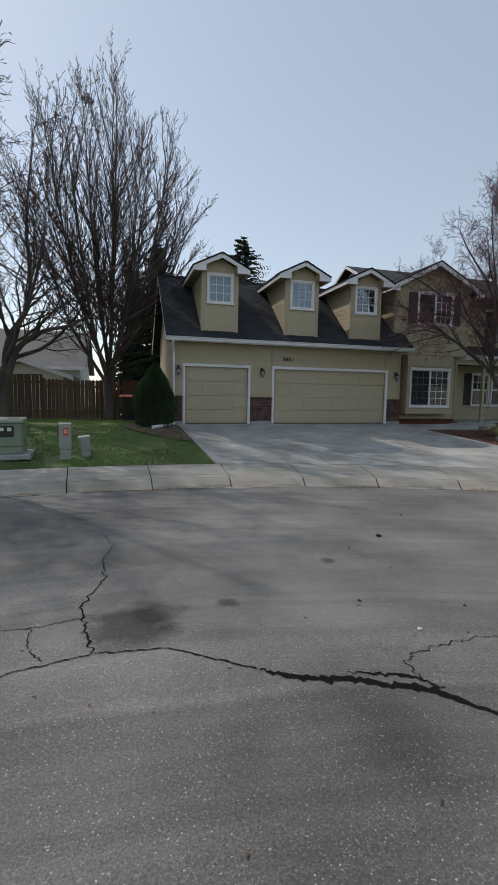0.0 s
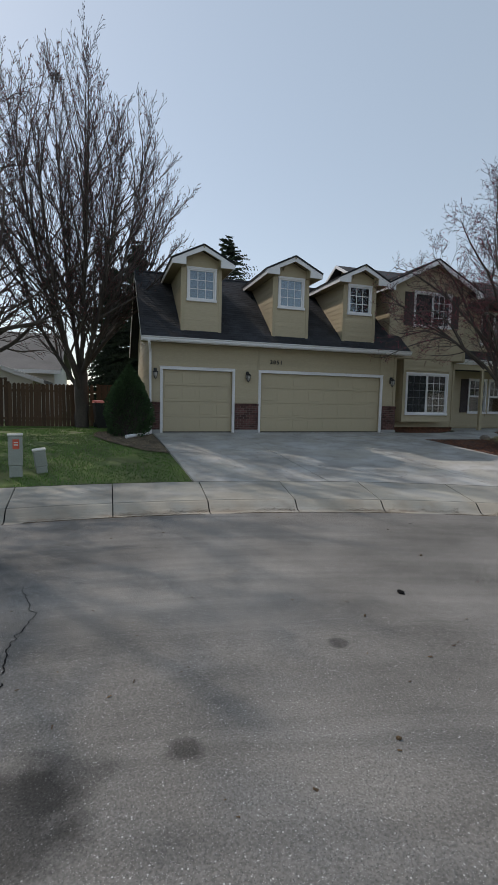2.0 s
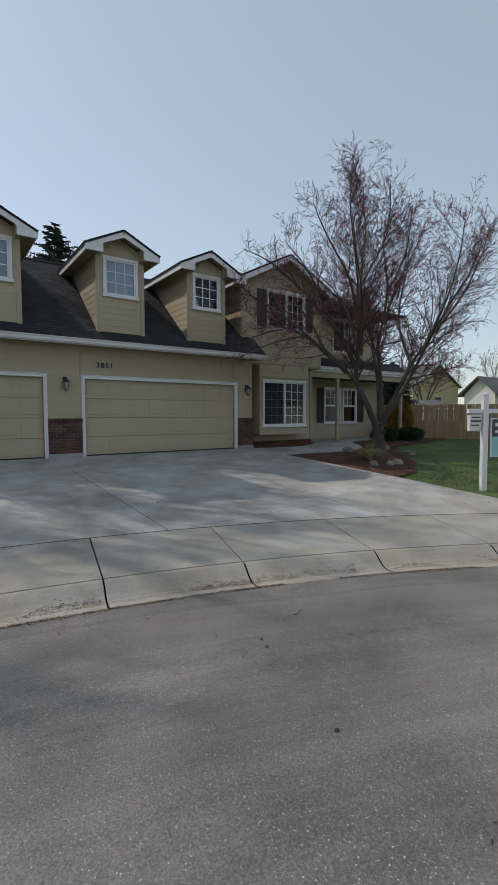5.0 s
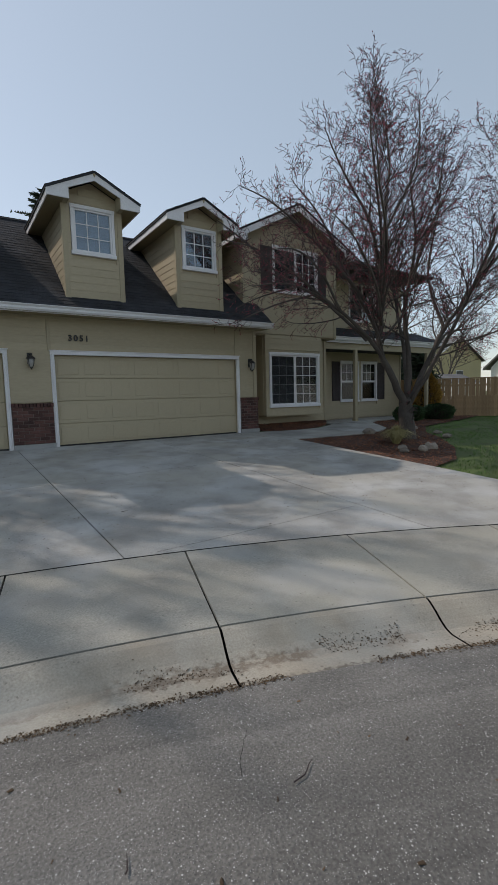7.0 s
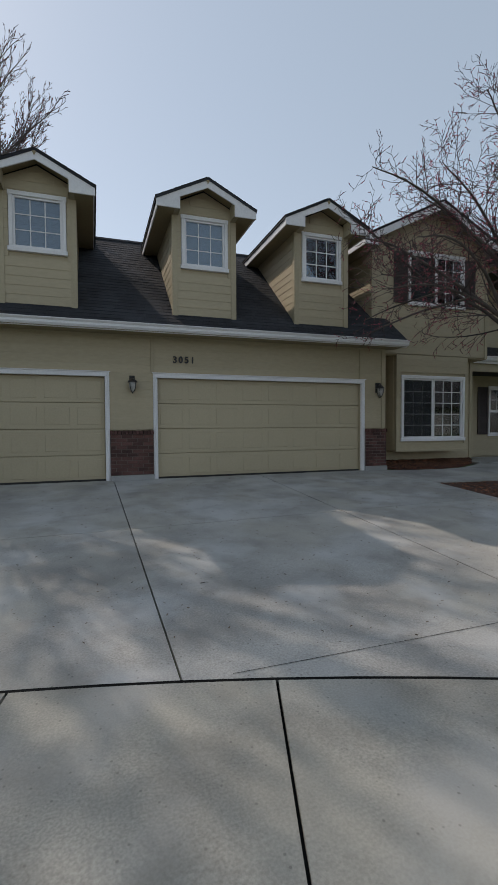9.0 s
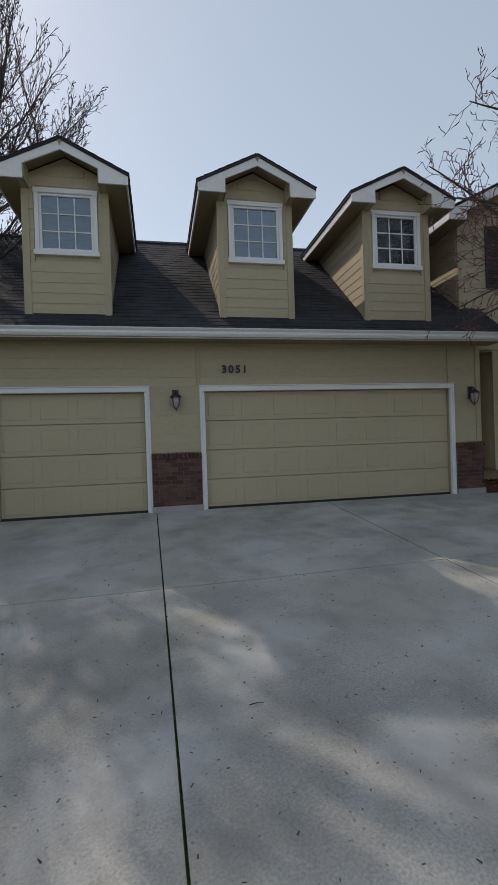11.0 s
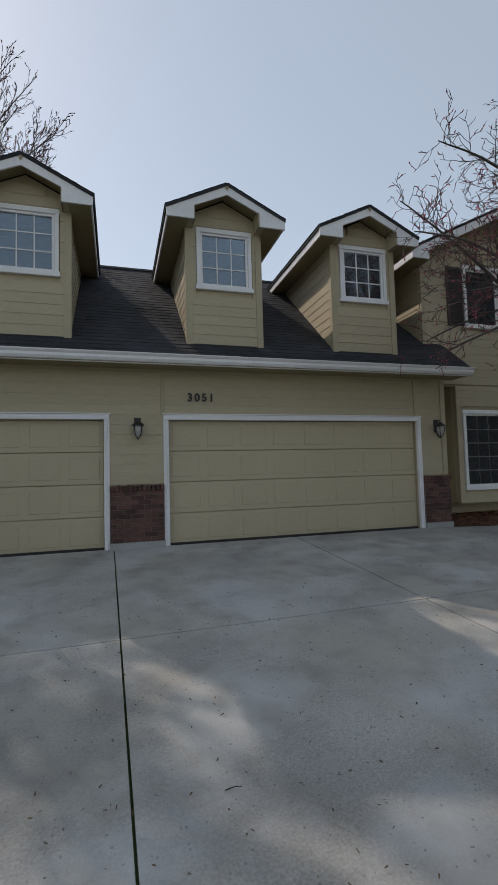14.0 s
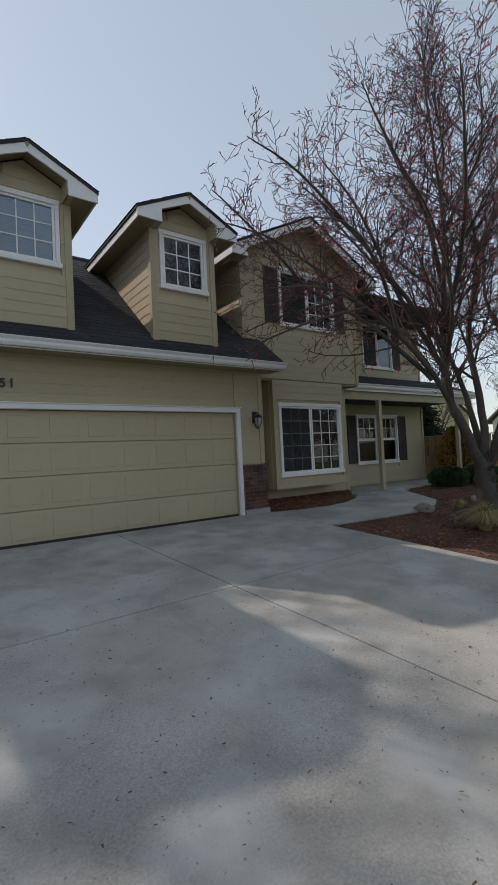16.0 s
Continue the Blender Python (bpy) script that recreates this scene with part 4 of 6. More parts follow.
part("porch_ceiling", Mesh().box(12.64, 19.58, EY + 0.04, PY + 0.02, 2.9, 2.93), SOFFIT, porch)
part("porch_beam", Mesh().box(12.64, 19.4, EY + 0.1, EY + 0.22, 2.68, 2.9), TRIMTAN, porch)
for x in (14.2, 18.45):
    part("porch_post", Mesh().box(x - 0.06, x + 0.06, EY + 0.1, EY + 0.22, 0.05, 2.68).box(x - 0.08, x + 0.08, EY + 0.08, EY + 0.24, 0.05, 0.15), TRIMTAN, porch)

# ---- trees ----
def bent(p, d, length, n, wander, lift, rng):
    """Points of a branch from p towards d that wanders and bends up (lift > 0) or down."""
    pts, p, d = [Vector(p)], Vector(p), Vector(d).normalized()
    for _ in range(n):
        d = (d + Vector((rng.uniform(-1, 1), rng.uniform(-1, 1), rng.uniform(-1, 1))) * wander + Vector((0, 0, lift))).normalized()
        p = p + d * (length / n)
        pts.append(p.copy())
    return pts


def aside(d, angle, rng):
    """A direction that leaves d by an angle in degrees, turned about it by chance."""
    a = d.cross(Vector((rng.uniform(-1, 1), rng.uniform(-1, 1), rng.uniform(-1, 1)))).normalized()
    return (Matrix.Rotation(radians(angle), 3, a) @ d).normalized()


def bare_tree(name, label, base, trunks, spec, bark, bud, seed, group="", bud_size=0.014, bud_every=0.09, thin=0.0045, squash=1.0, zigzag=False):
    """trunks: (points, radius at foot, radius at tip) of the leaders; spec: per level (count a metre, length share, angle, wander, lift, radius share)."""
    rng = random.Random(seed)
    tree = thing(name, label, "tree", Matrix.Translation(base), group)
    wood, twigs, buds = Mesh(), Mesh(), Mesh()

    def put_bud(p, d):
        s = bud_size * rng.uniform(0.6, 1.5)
        a = d.orthogonal().normalized() * s * 0.55
        c = d.cross(a)
        t = d * s * 1.4
        o = p + a
        buds.add([o - t, o + a, o + c, o - a, o - c, o + t], [(0, 2, 1), (0, 3, 2), (0, 4, 3), (0, 1, 4), (5, 1, 2), (5, 2, 3), (5, 3, 4), (5, 4, 1)])

    def grow(pts, r0, r1, level):
        n = len(pts)
        radii = [r0 + (r1 - r0) * i / (n - 1) for i in range(n)]
        sides = 10 if r0 > 0.1 else 7 if r0 > 0.04 else 5 if r0 > 0.015 else 3
        (wood if r0 > 0.018 else twigs).tube(pts, radii, sides, cap=False)
        if level >= len(spec):
            for i in range(1, n):
                seg = pts[i] - pts[i - 1]
                k = max(1, int(seg.length / bud_every))
                for q in range(k):
                    if rng.random() < 0.8:
                        put_bud(pts[i - 1].lerp(pts[i], (q + rng.random()) / k), seg.normalized())
            return
        per, share, angle, wander, lift, rs, start = spec[level]
        length = sum((pts[i + 1] - pts[i]).length for i in range(n - 1))
        count = max(1, int(length * per * rng.uniform(0.8, 1.2)))
        for c in range(count):
            f = start + (1 - start) * ((c + rng.random()) / count) ** 0.8
            x = f * (n - 1)
            i = min(int(x), n - 2)
            p = pts[i].lerp(pts[i + 1], x - i)
            d = aside((pts[i + 1] - pts[i]).normalized(), angle * rng.uniform(0.6, 1.3), rng)
            r = radii[i] + (radii[i + 1] - radii[i]) * (x - i)
            ln = length * share * (1.0 - 0.5 * f) * rng.uniform(0.6, 1.25)
            ln = max(ln, 0.12)
            seg = 6 if level == 0 else 4 if level == 1 else 3 if zigzag else 2
            ra = max(min(r * rs, 0.09), thin)
            grow(bent(p, d, ln, seg, wander, lift, rng), ra, max(ra * 0.35, thin * 0.6), level + 1)

    for pts, r0, r1 in trunks:
        fine = []
        pv = [Vector((p[0], p[1], p[2] if p[2] < 3 else 3 + (p[2] - 3) * squash)) for p in pts]
        for i in range(len(pv) - 1):
            a, b = pv[max(i - 1, 0)], pv[min(i + 2, len(pv) - 1)]
            for q in range(4):
                t = q / 4
                m1, m2 = (pv[i + 1] - a) * 0.5, (b - pv[i]) * 0.5
                h = (2 * t ** 3 - 3 * t ** 2 + 1) * pv[i] + (t ** 3 - 2 * t ** 2 + t) * m1 + (-2 * t ** 3 + 3 * t ** 2) * pv[i + 1] + (t ** 3 - t ** 2) * m2
                fine.append(h + Vector((rng.uniform(-1, 1), rng.uniform(-1, 1), 0)) * min(r0, 0.1) * 0.25)
        fine.append(pv[-1])
        grow(fine, r0, r1, 0)
    part("trunk", wood, bark, tree, smooth=True)
    part("crown", twigs, TWIG, tree, kind="stuff")
    part("blossom", buds, bud, tree, kind="stuff")
    return tree


# tall upright tree behind the garage corner: leaders that rise like a fan
rng = random.Random(4)
leaders = [([(0, 0, -0.2), (0.02, 0, 0.8), (0.0, 0.03, 2.2)], 0.27, 0.24)]
def crown_width(z):
    return 0.35 + 4.15 * max(0.0, 1 - ((z - 7.6) / (5.9 if z > 7.6 else 6.4)) ** 2) ** 0.85


for i in range(11):
    a = i * 2.39996 + rng.uniform(-0.25, 0.25)
    tz = 13.5 - 0.45 * i
    w = crown_width(tz) * 0.9
    z0 = rng.uniform(1.3, 2.4)
    tip = Vector((w * math.cos(a), w * math.sin(a) * 0.9, tz))
    foot = Vector((0.03 * tip.x, 0.03 * tip.y, z0))
    mid = [foot, foot.lerp(tip, 0.3) + Vector((0.16 * tip.x, 0.16 * tip.y, 0)), foot.lerp(tip, 0.65) + Vector((0.1 * tip.x, 0.1 * tip.y, 0)), tip]
    leaders.append(([tuple(p) for p in mid], 0.085, 0.007))
    for k in range(9):
        f = 0.16 + 0.62 * (k + rng.random()) / 9
        p = mid[0].lerp(mid[1], f * 3) if f < 0.333 else mid[1].lerp(mid[2], f * 3 - 1) if f < 0.667 else mid[2].lerp(mid[3], f * 3 - 2)
        z = min(p.z + rng.uniform(2.0, 4.2), 13.3)
        b = a + rng.uniform(-1.0, 1.0)
        w = crown_width(z) * rng.uniform(0.72, 1.04)
        q = Vector((w * math.cos(b), w * math.sin(b) * 0.9, z))
        leaders.append(([tuple(p), tuple(p.lerp(q, 0.4) + Vector((0.05 * q.x, 0.05 * q.y, 0))), tuple(p.lerp(q, 0.75)), tuple(q + Vector((0, 0, 0.15)))], 0.042 if f < 0.45 else 0.028, 0.006))
bare_tree("tall_tree", "tall bare tree with steep branches and reddish buds behind a fence", (-2.6, 3.5, -0.05), leaders,
          ((5.4, 0.21, 25, 0.05, 0.07, 0.4, 0.12), (5.8, 0.42, 26, 0.09, 0.06, 0.5, 0.1), (6.0, 0.5, 28, 0.1, 0.05, 0.6, 0.08)), BARK, BUD, 11, bud_size=0.0185, bud_every=0.17, thin=0.0059)

# spreading tree by the left lawn
bare_tree("spreading_tree", "bare spreading tree with crooked dark limbs on a lawn", (-6.25, 1.5, -0.1),
          [([(0, 0, -0.2), (0.05, 0, 0.9), (0.1, 0, 1.7)], 0.24, 0.2), ([(0.1, 0, 1.5), (0.5, -0.1, 2.6), (1.3, -0.3, 3.3), (2.4, -0.5, 3.6), (3.4, -0.4, 4.2)], 0.14, 0.02),
           ([(0.1, 0, 1.6), (0.2, 0.2, 3.0), (0.9, 0.5, 4.6), (0.9, 0.4, 7.4), (1.2, 0.3, 10.4)], 0.15, 0.012), ([(0.05, 0, 1.5), (-0.7, 0.2, 3.2), (-1.3, 0.3, 6.5), (-1.2, 0.2, 11.8)], 0.14, 0.012), ([(-0.3, 0.1, 2.6), (-0.9, -0.6, 5.0), (-1.0, -0.9, 8.0), (-0.7, -1.0, 11.0)], 0.1, 0.012),
           ([(0.2, 0, 2.4), (0.9, -0.8, 3.8), (1.6, -1.4, 5.6), (1.8, -1.8, 7.2)], 0.1, 0.012), ([(0.4, 0, 2.4), (1.5, 0.6, 3.0), (2.6, 1.0, 4.4), (3.0, 1.0, 5.8)], 0.09, 0.012)],
          ((3.6, 0.42, 45, 0.2, 0.04, 0.45, 0.2), (4.8, 0.42, 42, 0.24, 0.02, 0.45, 0.12), (5.2, 0.5, 42, 0.25, 0.0, 0.5, 0.12)), BARK, BUD, 23, bud_size=0.02, bud_every=0.2, thin=0.0085)

# flowering tree in the mulch bed
bare_tree("flowering_tree", "multi-stemmed budding tree in a bark mulch bed", (11.5, -3.5, -0.16),
          [([(0, 0, -0.15), (-0.05, 0, 0.35), (-0.12, 0.02, 0.75), (-0.1, 0, 1.1)], 0.22, 0.15),
           ([(-0.12, 0, 0.8), (-0.5, 0.05, 1.5), (-0.95, 0.1, 2.3), (-0.9, 0.15, 3.6), (-0.95, 0.0, 5.2), (-0.7, 0.1, 7.0), (-0.8, 0.1, 8.3)], 0.105, 0.008),
           ([(-0.85, 0.1, 2.1), (-1.8, 0.0, 2.75), (-2.9, -0.05, 3.3), (-4.0, -0.1, 3.55), (-4.9, -0.1, 3.4)], 0.055, 0.008),
           ([(-1.5, 0.05, 2.5), (-2.4, 0.5, 3.4), (-3.4, 0.9, 4.0), (-4.2, 1.1, 4.1)], 0.045, 0.008),
           ([(-2.7, -0.05, 3.2), (-3.5, 0.3, 3.9), (-4.4, 0.5, 4.4), (-5.1, 0.6, 4.5)], 0.035, 0.008), ([(-2.5, -0.05, 3.1), (-3.4, -0.5, 3.7), (-4.3, -0.8, 4.0), (-5.0, -0.9, 3.9)], 0.035, 0.008),
           ([(-3.3, -0.1, 3.4), (-4.0, 0.2, 3.2), (-4.7, 0.3, 2.9), (-5.1, 0.3, 2.7)], 0.025, 0.008), ([(-3.0, 0.7, 3.8), (-3.7, 1.2, 3.6), (-4.3, 1.5, 3.3)], 0.025, 0.008),
           ([(-0.9, 0.1, 2.6), (-1.6, 0.5, 4.0), (-2.4, 0.6, 5.4), (-3.2, 0.7, 6.2)], 0.055, 0.008),
           ([(-0.05, 0, 0.95), (0.15, 0.1, 2.0), (0.2, 0.3, 3.4), (0.5, 0.2, 5.2), (0.4, 0.3, 6.8), (0.7, 0.3, 8.0)], 0.085, 0.008),
           ([(0, 0, 0.9), (0.5, -0.1, 1.8), (1.2, -0.2, 2.9), (2.1, -0.3, 3.9), (3.1, -0.3, 5.2), (3.6, -0.4, 6.6)], 0.085, 0.008),
           ([(0.0, 0, 0.9), (0.3, -0.5, 1.9), (0.5, -1.2, 3.3), (0.7, -1.9, 5.2), (0.7, -2.2, 6.8)], 0.07, 0.008),
           ([(0.1, 0.1, 1.2), (0.7, 0.7, 2.4), (1.2, 1.4, 3.9), (1.4, 1.9, 5.8), (1.8, 2.0, 7.4)], 0.07, 0.008),
           ([(0.9, -0.15, 2.4), (2.0, 0.2, 2.9), (3.2, 0.3, 3.1), (4.2, 0.3, 3.4)], 0.05, 0.008),
           ([(-0.93, 0.1, 4.2), (-1.5, 0.0, 5.4), (-2.3, 0.1, 6.5), (-2.7, 0.2, 7.3)], 0.05, 0.008),
           ([(-0.92, 0.1, 3.0), (-1.9, 0.2, 3.9), (-3.0, 0.3, 4.8), (-3.9, 0.4, 5.3)], 0.05, 0.008),
           ([(0.4, 0.25, 4.2), (1.1, 0.3, 5.6), (1.9, 0.3, 6.8), (2.3, 0.3, 7.6)], 0.05, 0.008),
           ([(0.5, -1.2, 3.3), (1.3, -1.4, 4.6), (2.0, -1.7, 5.8), (2.4, -1.8, 6.8)], 0.05, 0.008),
           ([(-0.93, 0.1, 3.4), (-1.7, -0.7, 4.5), (-2.6, -1.3, 5.4), (-3.0, -1.5, 6.3)], 0.05, 0.008),
           ([(-0.9, 0.15, 3.6), (-1.3, -0.2, 5.2), (-1.7, -0.3, 6.8), (-1.8, -0.3, 8.0)], 0.045, 0.008),
           ([(0.5, 0.2, 5.2), (1.0, -0.1, 6.6), (1.3, -0.1, 8.2)], 0.04, 0.008), ([(-0.95, 0.0, 5.2), (-0.3, -0.4, 6.8), (-0.2, -0.4, 8.4)], 0.04, 0.008),
           ([(1.2, -0.2, 2.9), (1.6, 0.6, 4.6), (2.4, 0.9, 6.4), (2.7, 1.0, 7.6)], 0.05, 0.008), ([(2.1, -0.3, 3.9), (2.8, -0.9, 5.2), (3.4, -1.2, 6.6), (3.7, -1.3, 7.6)], 0.045, 0.008),
           ([(-1.9, 0.2, 3.9), (-2.7, 0.6, 4.9), (-3.3, 0.8, 5.6)], 0.03, 0.008), ([(-0.92, 0.1, 2.9), (-1.9, -0.6, 3.6), (-3.0, -1.0, 4.4), (-4.0, -1.2, 4.8)], 0.04, 0.008),
           ([(-3.0, 0.3, 4.8), (-4.1, 0.2, 5.3), (-5.0, 0.2, 5.5)], 0.03, 0.007), ([(-3.4, 0.9, 4.0), (-4.4, 0.8, 4.6), (-5.3, 0.6, 4.9)], 0.03, 0.007)],
          ((6.2, 0.36, 48, 0.2, 0.03, 0.42, 0.28), (8.6, 0.42, 48, 0.28, 0.02, 0.48, 0.1), (10.5, 0.42, 52, 0.36, 0.02, 0.6, 0.1)), BARK, PINKBUD, 37, bud_size=0.0115, bud_every=0.095, thin=0.0047, squash=0.95, zigzag=True)


def conifer(name, label, base, height, radius, seed, material, tiers=26, droop=0.25):
    rng = random.Random(seed)
    t = thing(name, label, "tree", Matrix.Translation(base))
    part("trunk", Mesh().tube([(0, 0, -0.2), (0, 0, height * 0.97)], [0.16, 0.02], 7), BARK, t)
    m = Mesh()
    for i in range(tiers):
        f = i / (tiers - 1)
        z = height * (0.08 + 0.9 * f)
        r = radius * (1 - f) ** 0.62 + 0.15
        for k in range(int(7 + 9 * (1 - f))):
            a = rng.uniform(0, 2 * math.pi)
            ln = r * rng.uniform(0.65, 1.15)
            o = Vector((math.cos(a), math.sin(a), 0))
            side = Vector((-o.y, o.x, 0))
            zz = z + rng.uniform(-0.45, 0.45)
            for q in range(9):
                s = (q + 0.5) / 9
                c = o * ln * s + Vector((0, 0, zz + (0.25 * f - droop) * ln * s * s + 0.06))
                w = (0.28 * (1 - s) + 0.08) * rng.uniform(0.7, 1.3) * min(1.0, radius / 1.6 + 0.3)
                for sg in (-1, 1):
                    e = c + side * sg * w + o * w * 0.7 + Vector((0, 0, rng.uniform(-0.12, 0.05)))
                    n = Vector((0, 0, rng.uniform(0.03, 0.08)))
                    m.add([c, c + o * w * 0.35 + n, e, c - n], [(0, 1, 2), (0, 2, 3)])
    part("crown", m, material, t, kind="stuff")
    return t


conifer("conifer", "tall dark conifer behind the fence", (0.1, 11.5, 0), 9.6, 2.9, 5, FARNEEDLE, 64)
conifer("conifer", "tall brownish conifer behind the fence", (-1.2, 13.2, 0), 8.4, 2.0, 6, FARNEEDLE, 64)
conifer("conifer", "green conifer top behind the roof", (6.6, 16.5, 0), 12.2, 5.6, 7, FARNEEDLE, 50)
conifer("conifer", "dark conifer beside the house", (25.0, 9.0, 0), 9.6, 2.6, 8, FARNEEDLE, 64)
conifer("conifer", "blue-green conifer by the far fence", (28.5, 9.0, 0), 4.6, 2.2, 9, FARNEEDLE, 44)


def clump_shrub(name, label, base, shape, height, radius, material, seed, count, leaf):
    """An evergreen shrub: sprays of small blades over a body of the given outline."""
    rng = random.Random(seed)
    s = thing(name, label, "shrub", Matrix.Translation(base))
    prof = [(radius * shape(i / 10) * 0.86 + 0.01, height * i / 10 * 0.97) for i in range(11)]
    part("inner_body", Mesh().lathe(prof, 14), TWIG, s)
    m = Mesh()
    for _ in range(count):
        f = rng.random() ** 0.8
        a = rng.uniform(0, 2 * math.pi)
        lump = 1 + 0.09 * math.sin(5 * a + 9 * f) + 0.07 * math.sin(11 * a - 17 * f)
        r = radius * shape(f) * lump * rng.uniform(0.82, 1.04)
        p = Vector((r * math.cos(a), r * math.sin(a), height * f))
        o = Vector((math.cos(a), math.sin(a), rng.uniform(0.1, 1.3))).normalized()
        q = aside(o, 75, rng) * leaf * 0.4
        l = leaf * rng.uniform(0.6, 1.4)
        m.add([p - q, p + q, p + o * l + q * 0.3, p + o * l - q * 0.3], [(0, 1, 2, 3)])
    part("foliage", m, material, s, kind="stuff")
    return s


clump_shrub("cone_shrub", "dense dark green cone-shaped evergreen beside the garage", (-1.0, -0.15, -0.1), lambda f: (0.80 + 0.5 * f) if f < 0.3 else max(0.03, 0.95 * (1 - ((f - 0.3) / 0.7) ** 1.7)), 2.3, 0.74, NEEDLE, 3, 26000, 0.05)
for x, y, r in ((16.1, 0.0, 0.5), (17.6, -0.2, 0.55)):
    clump_shrub("hedge_shrub", "low rounded dark green shrub by the porch", (x, y, -0.02), lambda f: 0.75 + 0.9 * f - 1.3 * f ** 3 if f < 0.95 else 0.1, 0.6, r, NEEDLE, int(x * 7), 4000, 0.06)
clump_shrub("yellow_shrub", "yellow-brown twiggy shrub by the porch corner", (19.0, 1.35, -0.02), lambda f: max(0.05, 0.5 + 1.6 * f - 2.0 * f * f), 1.9, 0.7, YELLOW, 77, 5000, 0.10)


def tuft(x, y, h, n, seed, material):
    rng = random.Random(seed)
    t = thing("ornamental_grass", "tuft of dry yellow-green ornamental grass in mulch", "plant", Matrix.Translation((x, y, site_z(x, y) - 0.02)))
    m = Mesh()
    for _ in range(n):
        a, lean = rng.uniform(0, 6.28), rng.uniform(0.2, 1.5)
        o = Vector((math.cos(a), math.sin(a), 0))
        s = Vector((-o.y, o.x, 0)) * 0.004
        l = h * rng.uniform(0.6, 1.1)
        p = [o * 0.08 * rng.random(), o * l * 0.3 * lean + Vector((0, 0, l * 0.6)), o * l * 0.75 * lean + Vector((0, 0, l * (0.95 - 0.45 * lean)))]
        m.add([p[0] - s, p[0] + s, p[1] + s, p[1] - s, p[2]], [(0, 1, 2, 3), (3, 2, 4)])
    part("blades", m, material, t, kind="stuff")


tuft(10.6, -3.85, 0.58, 1500, 1, DRYGRASS)
tuft(12.4, -2.4, 0.3, 200, 2, DRYGRASS)

# ---- planting beds and walk ----
BED = [(9.06, -1.9), (9.6, -2.0), (10.4, -2.1), (11.3, -2.15), (12.3, -1.95), (13.1, -1.5), (13.6, -0.8), (14.2, 0.1), (15.0, 0.6), (19.5, 0.7), (20.5, -0.2), (18.0, -0.9), (14.6, -1.8), (13.1, -2.9), (12.2, -4.0), (11.1, -5.1), (9.9, -5.9), (8.87, -6.1), (8.95, -4.0)]
INNER = [(9.1, 0.86), (9.1, -0.1), (9.8, -0.25), (10.6, -0.3), (11.3, -0.2), (12.0, 0.15), (12.62, 0.86)]
LEFTBED = [(-0.25, 0.4), (-0.2, -1.5), (-0.12, -3.3), (-0.6, -3.0), (-1.2, -2.2), (-1.7, -1.4), (-2.1, -0.4), (-2.0, 0.6), (-1.2, 1.2)]


def inside(x, y, poly):
    r = False
    for (xa, ya), (xb, yb) in zip(poly, poly[1:] + poly[:1]):
        if (ya > y) != (yb > y) and x < xa + (y - ya) * (xb - xa) / (yb - ya):
            r = not r
    return r


def draped(name, poly, lift, material, label, step=0.2, zf=site_z):
    """A bed cut from a grid over the slope, rising a little towards its middle."""
    bm = bmesh.new()
    bm.faces.new([bm.verts.new((x, y, 0)) for x, y in poly])
    xs, ys = [p[0] for p in poly], [p[1] for p in poly]
    for lo, hi, ax in ((min(xs), max(xs), 0), (min(ys), max(ys), 1)):
        c = lo + step
        while c < hi:
            co, no = [0, 0, 0], [0, 0, 0]
            co[ax], no[ax] = c, 1
            bmesh.ops.bisect_plane(bm, geom=bm.verts[:] + bm.edges[:] + bm.faces[:], plane_co=co, plane_no=no)
            c += step * 2
    for v in bm.verts:
        v.co.z = zf(v.co.x, v.co.y) + lift + 0.02 * noise.noise(v.co * 2.0)
    me = bpy.data.meshes.new(name)
    bm.to_mesh(me)
    bm.free()
    me.materials.append(material)
    return tagged(new(name, me), label, "planting bed", kind="structure")


draped("mulch_bed", BED, 0.012, MULCH, "red-brown bark mulch bed beside the driveway")
def inner_z(x, y):
    return site_z(x, y) + 0.15 * min(max((y + 0.3) / 1.1, 0), 1)


draped("mulch_bed", INNER, 0.02, MULCH, "red-brown bark mulch under the bay window", zf=inner_z)
SOIL = mat("dry_soil", (0.15, 0.115, 0.075), 0.95, 0.35, 14, 50, 0.7)
draped("soil_bed", LEFTBED, 0.006, SOIL, "dry soil and bark around the evergreen")


def scatter(name, label, polys, count, size, material, seed, lift, thick=0.35, zf=site_z, kind="stuff"):
    rng = random.Random(seed)
    m = Mesh()
    for poly in polys:
        xs, ys = [p[0] for p in poly], [p[1] for p in poly]
        for _ in range(count):
            x, y = rng.uniform(min(xs), max(xs)), rng.uniform(min(ys), max(ys))
            if not inside(x, y, poly):
                continue
            s = size * rng.uniform(0.5, 1.5)
            t = Matrix.Translation((x, y, zf(x, y) + lift)) @ Euler((rng.uniform(-0.4, 0.4), rng.uniform(-0.4, 0.4), rng.uniform(0, 6.3))).to_matrix().to_4x4()
            w, h = s * rng.uniform(0.25, 0.6), s * thick * 0.3
            k = [t @ Vector(q) for q in ((-s, -w * 0.6, 0), (s, -w, 0), (s * 0.9, w, 0), (-s, w * 0.7, 0), (-s * 0.8, -w * 0.4, h), (s * 0.8, -w * 0.7, h), (s * 0.7, w * 0.7, h), (-s * 0.8, w * 0.5, h))]
            m.add(k, [(4, 5, 6, 7), (0, 1, 5, 4), (1, 2, 6, 5), (2, 3, 7, 6), (3, 0, 4, 7)])
    return tagged(part(name, m, material), label, name.replace("_", " "), kind=kind)


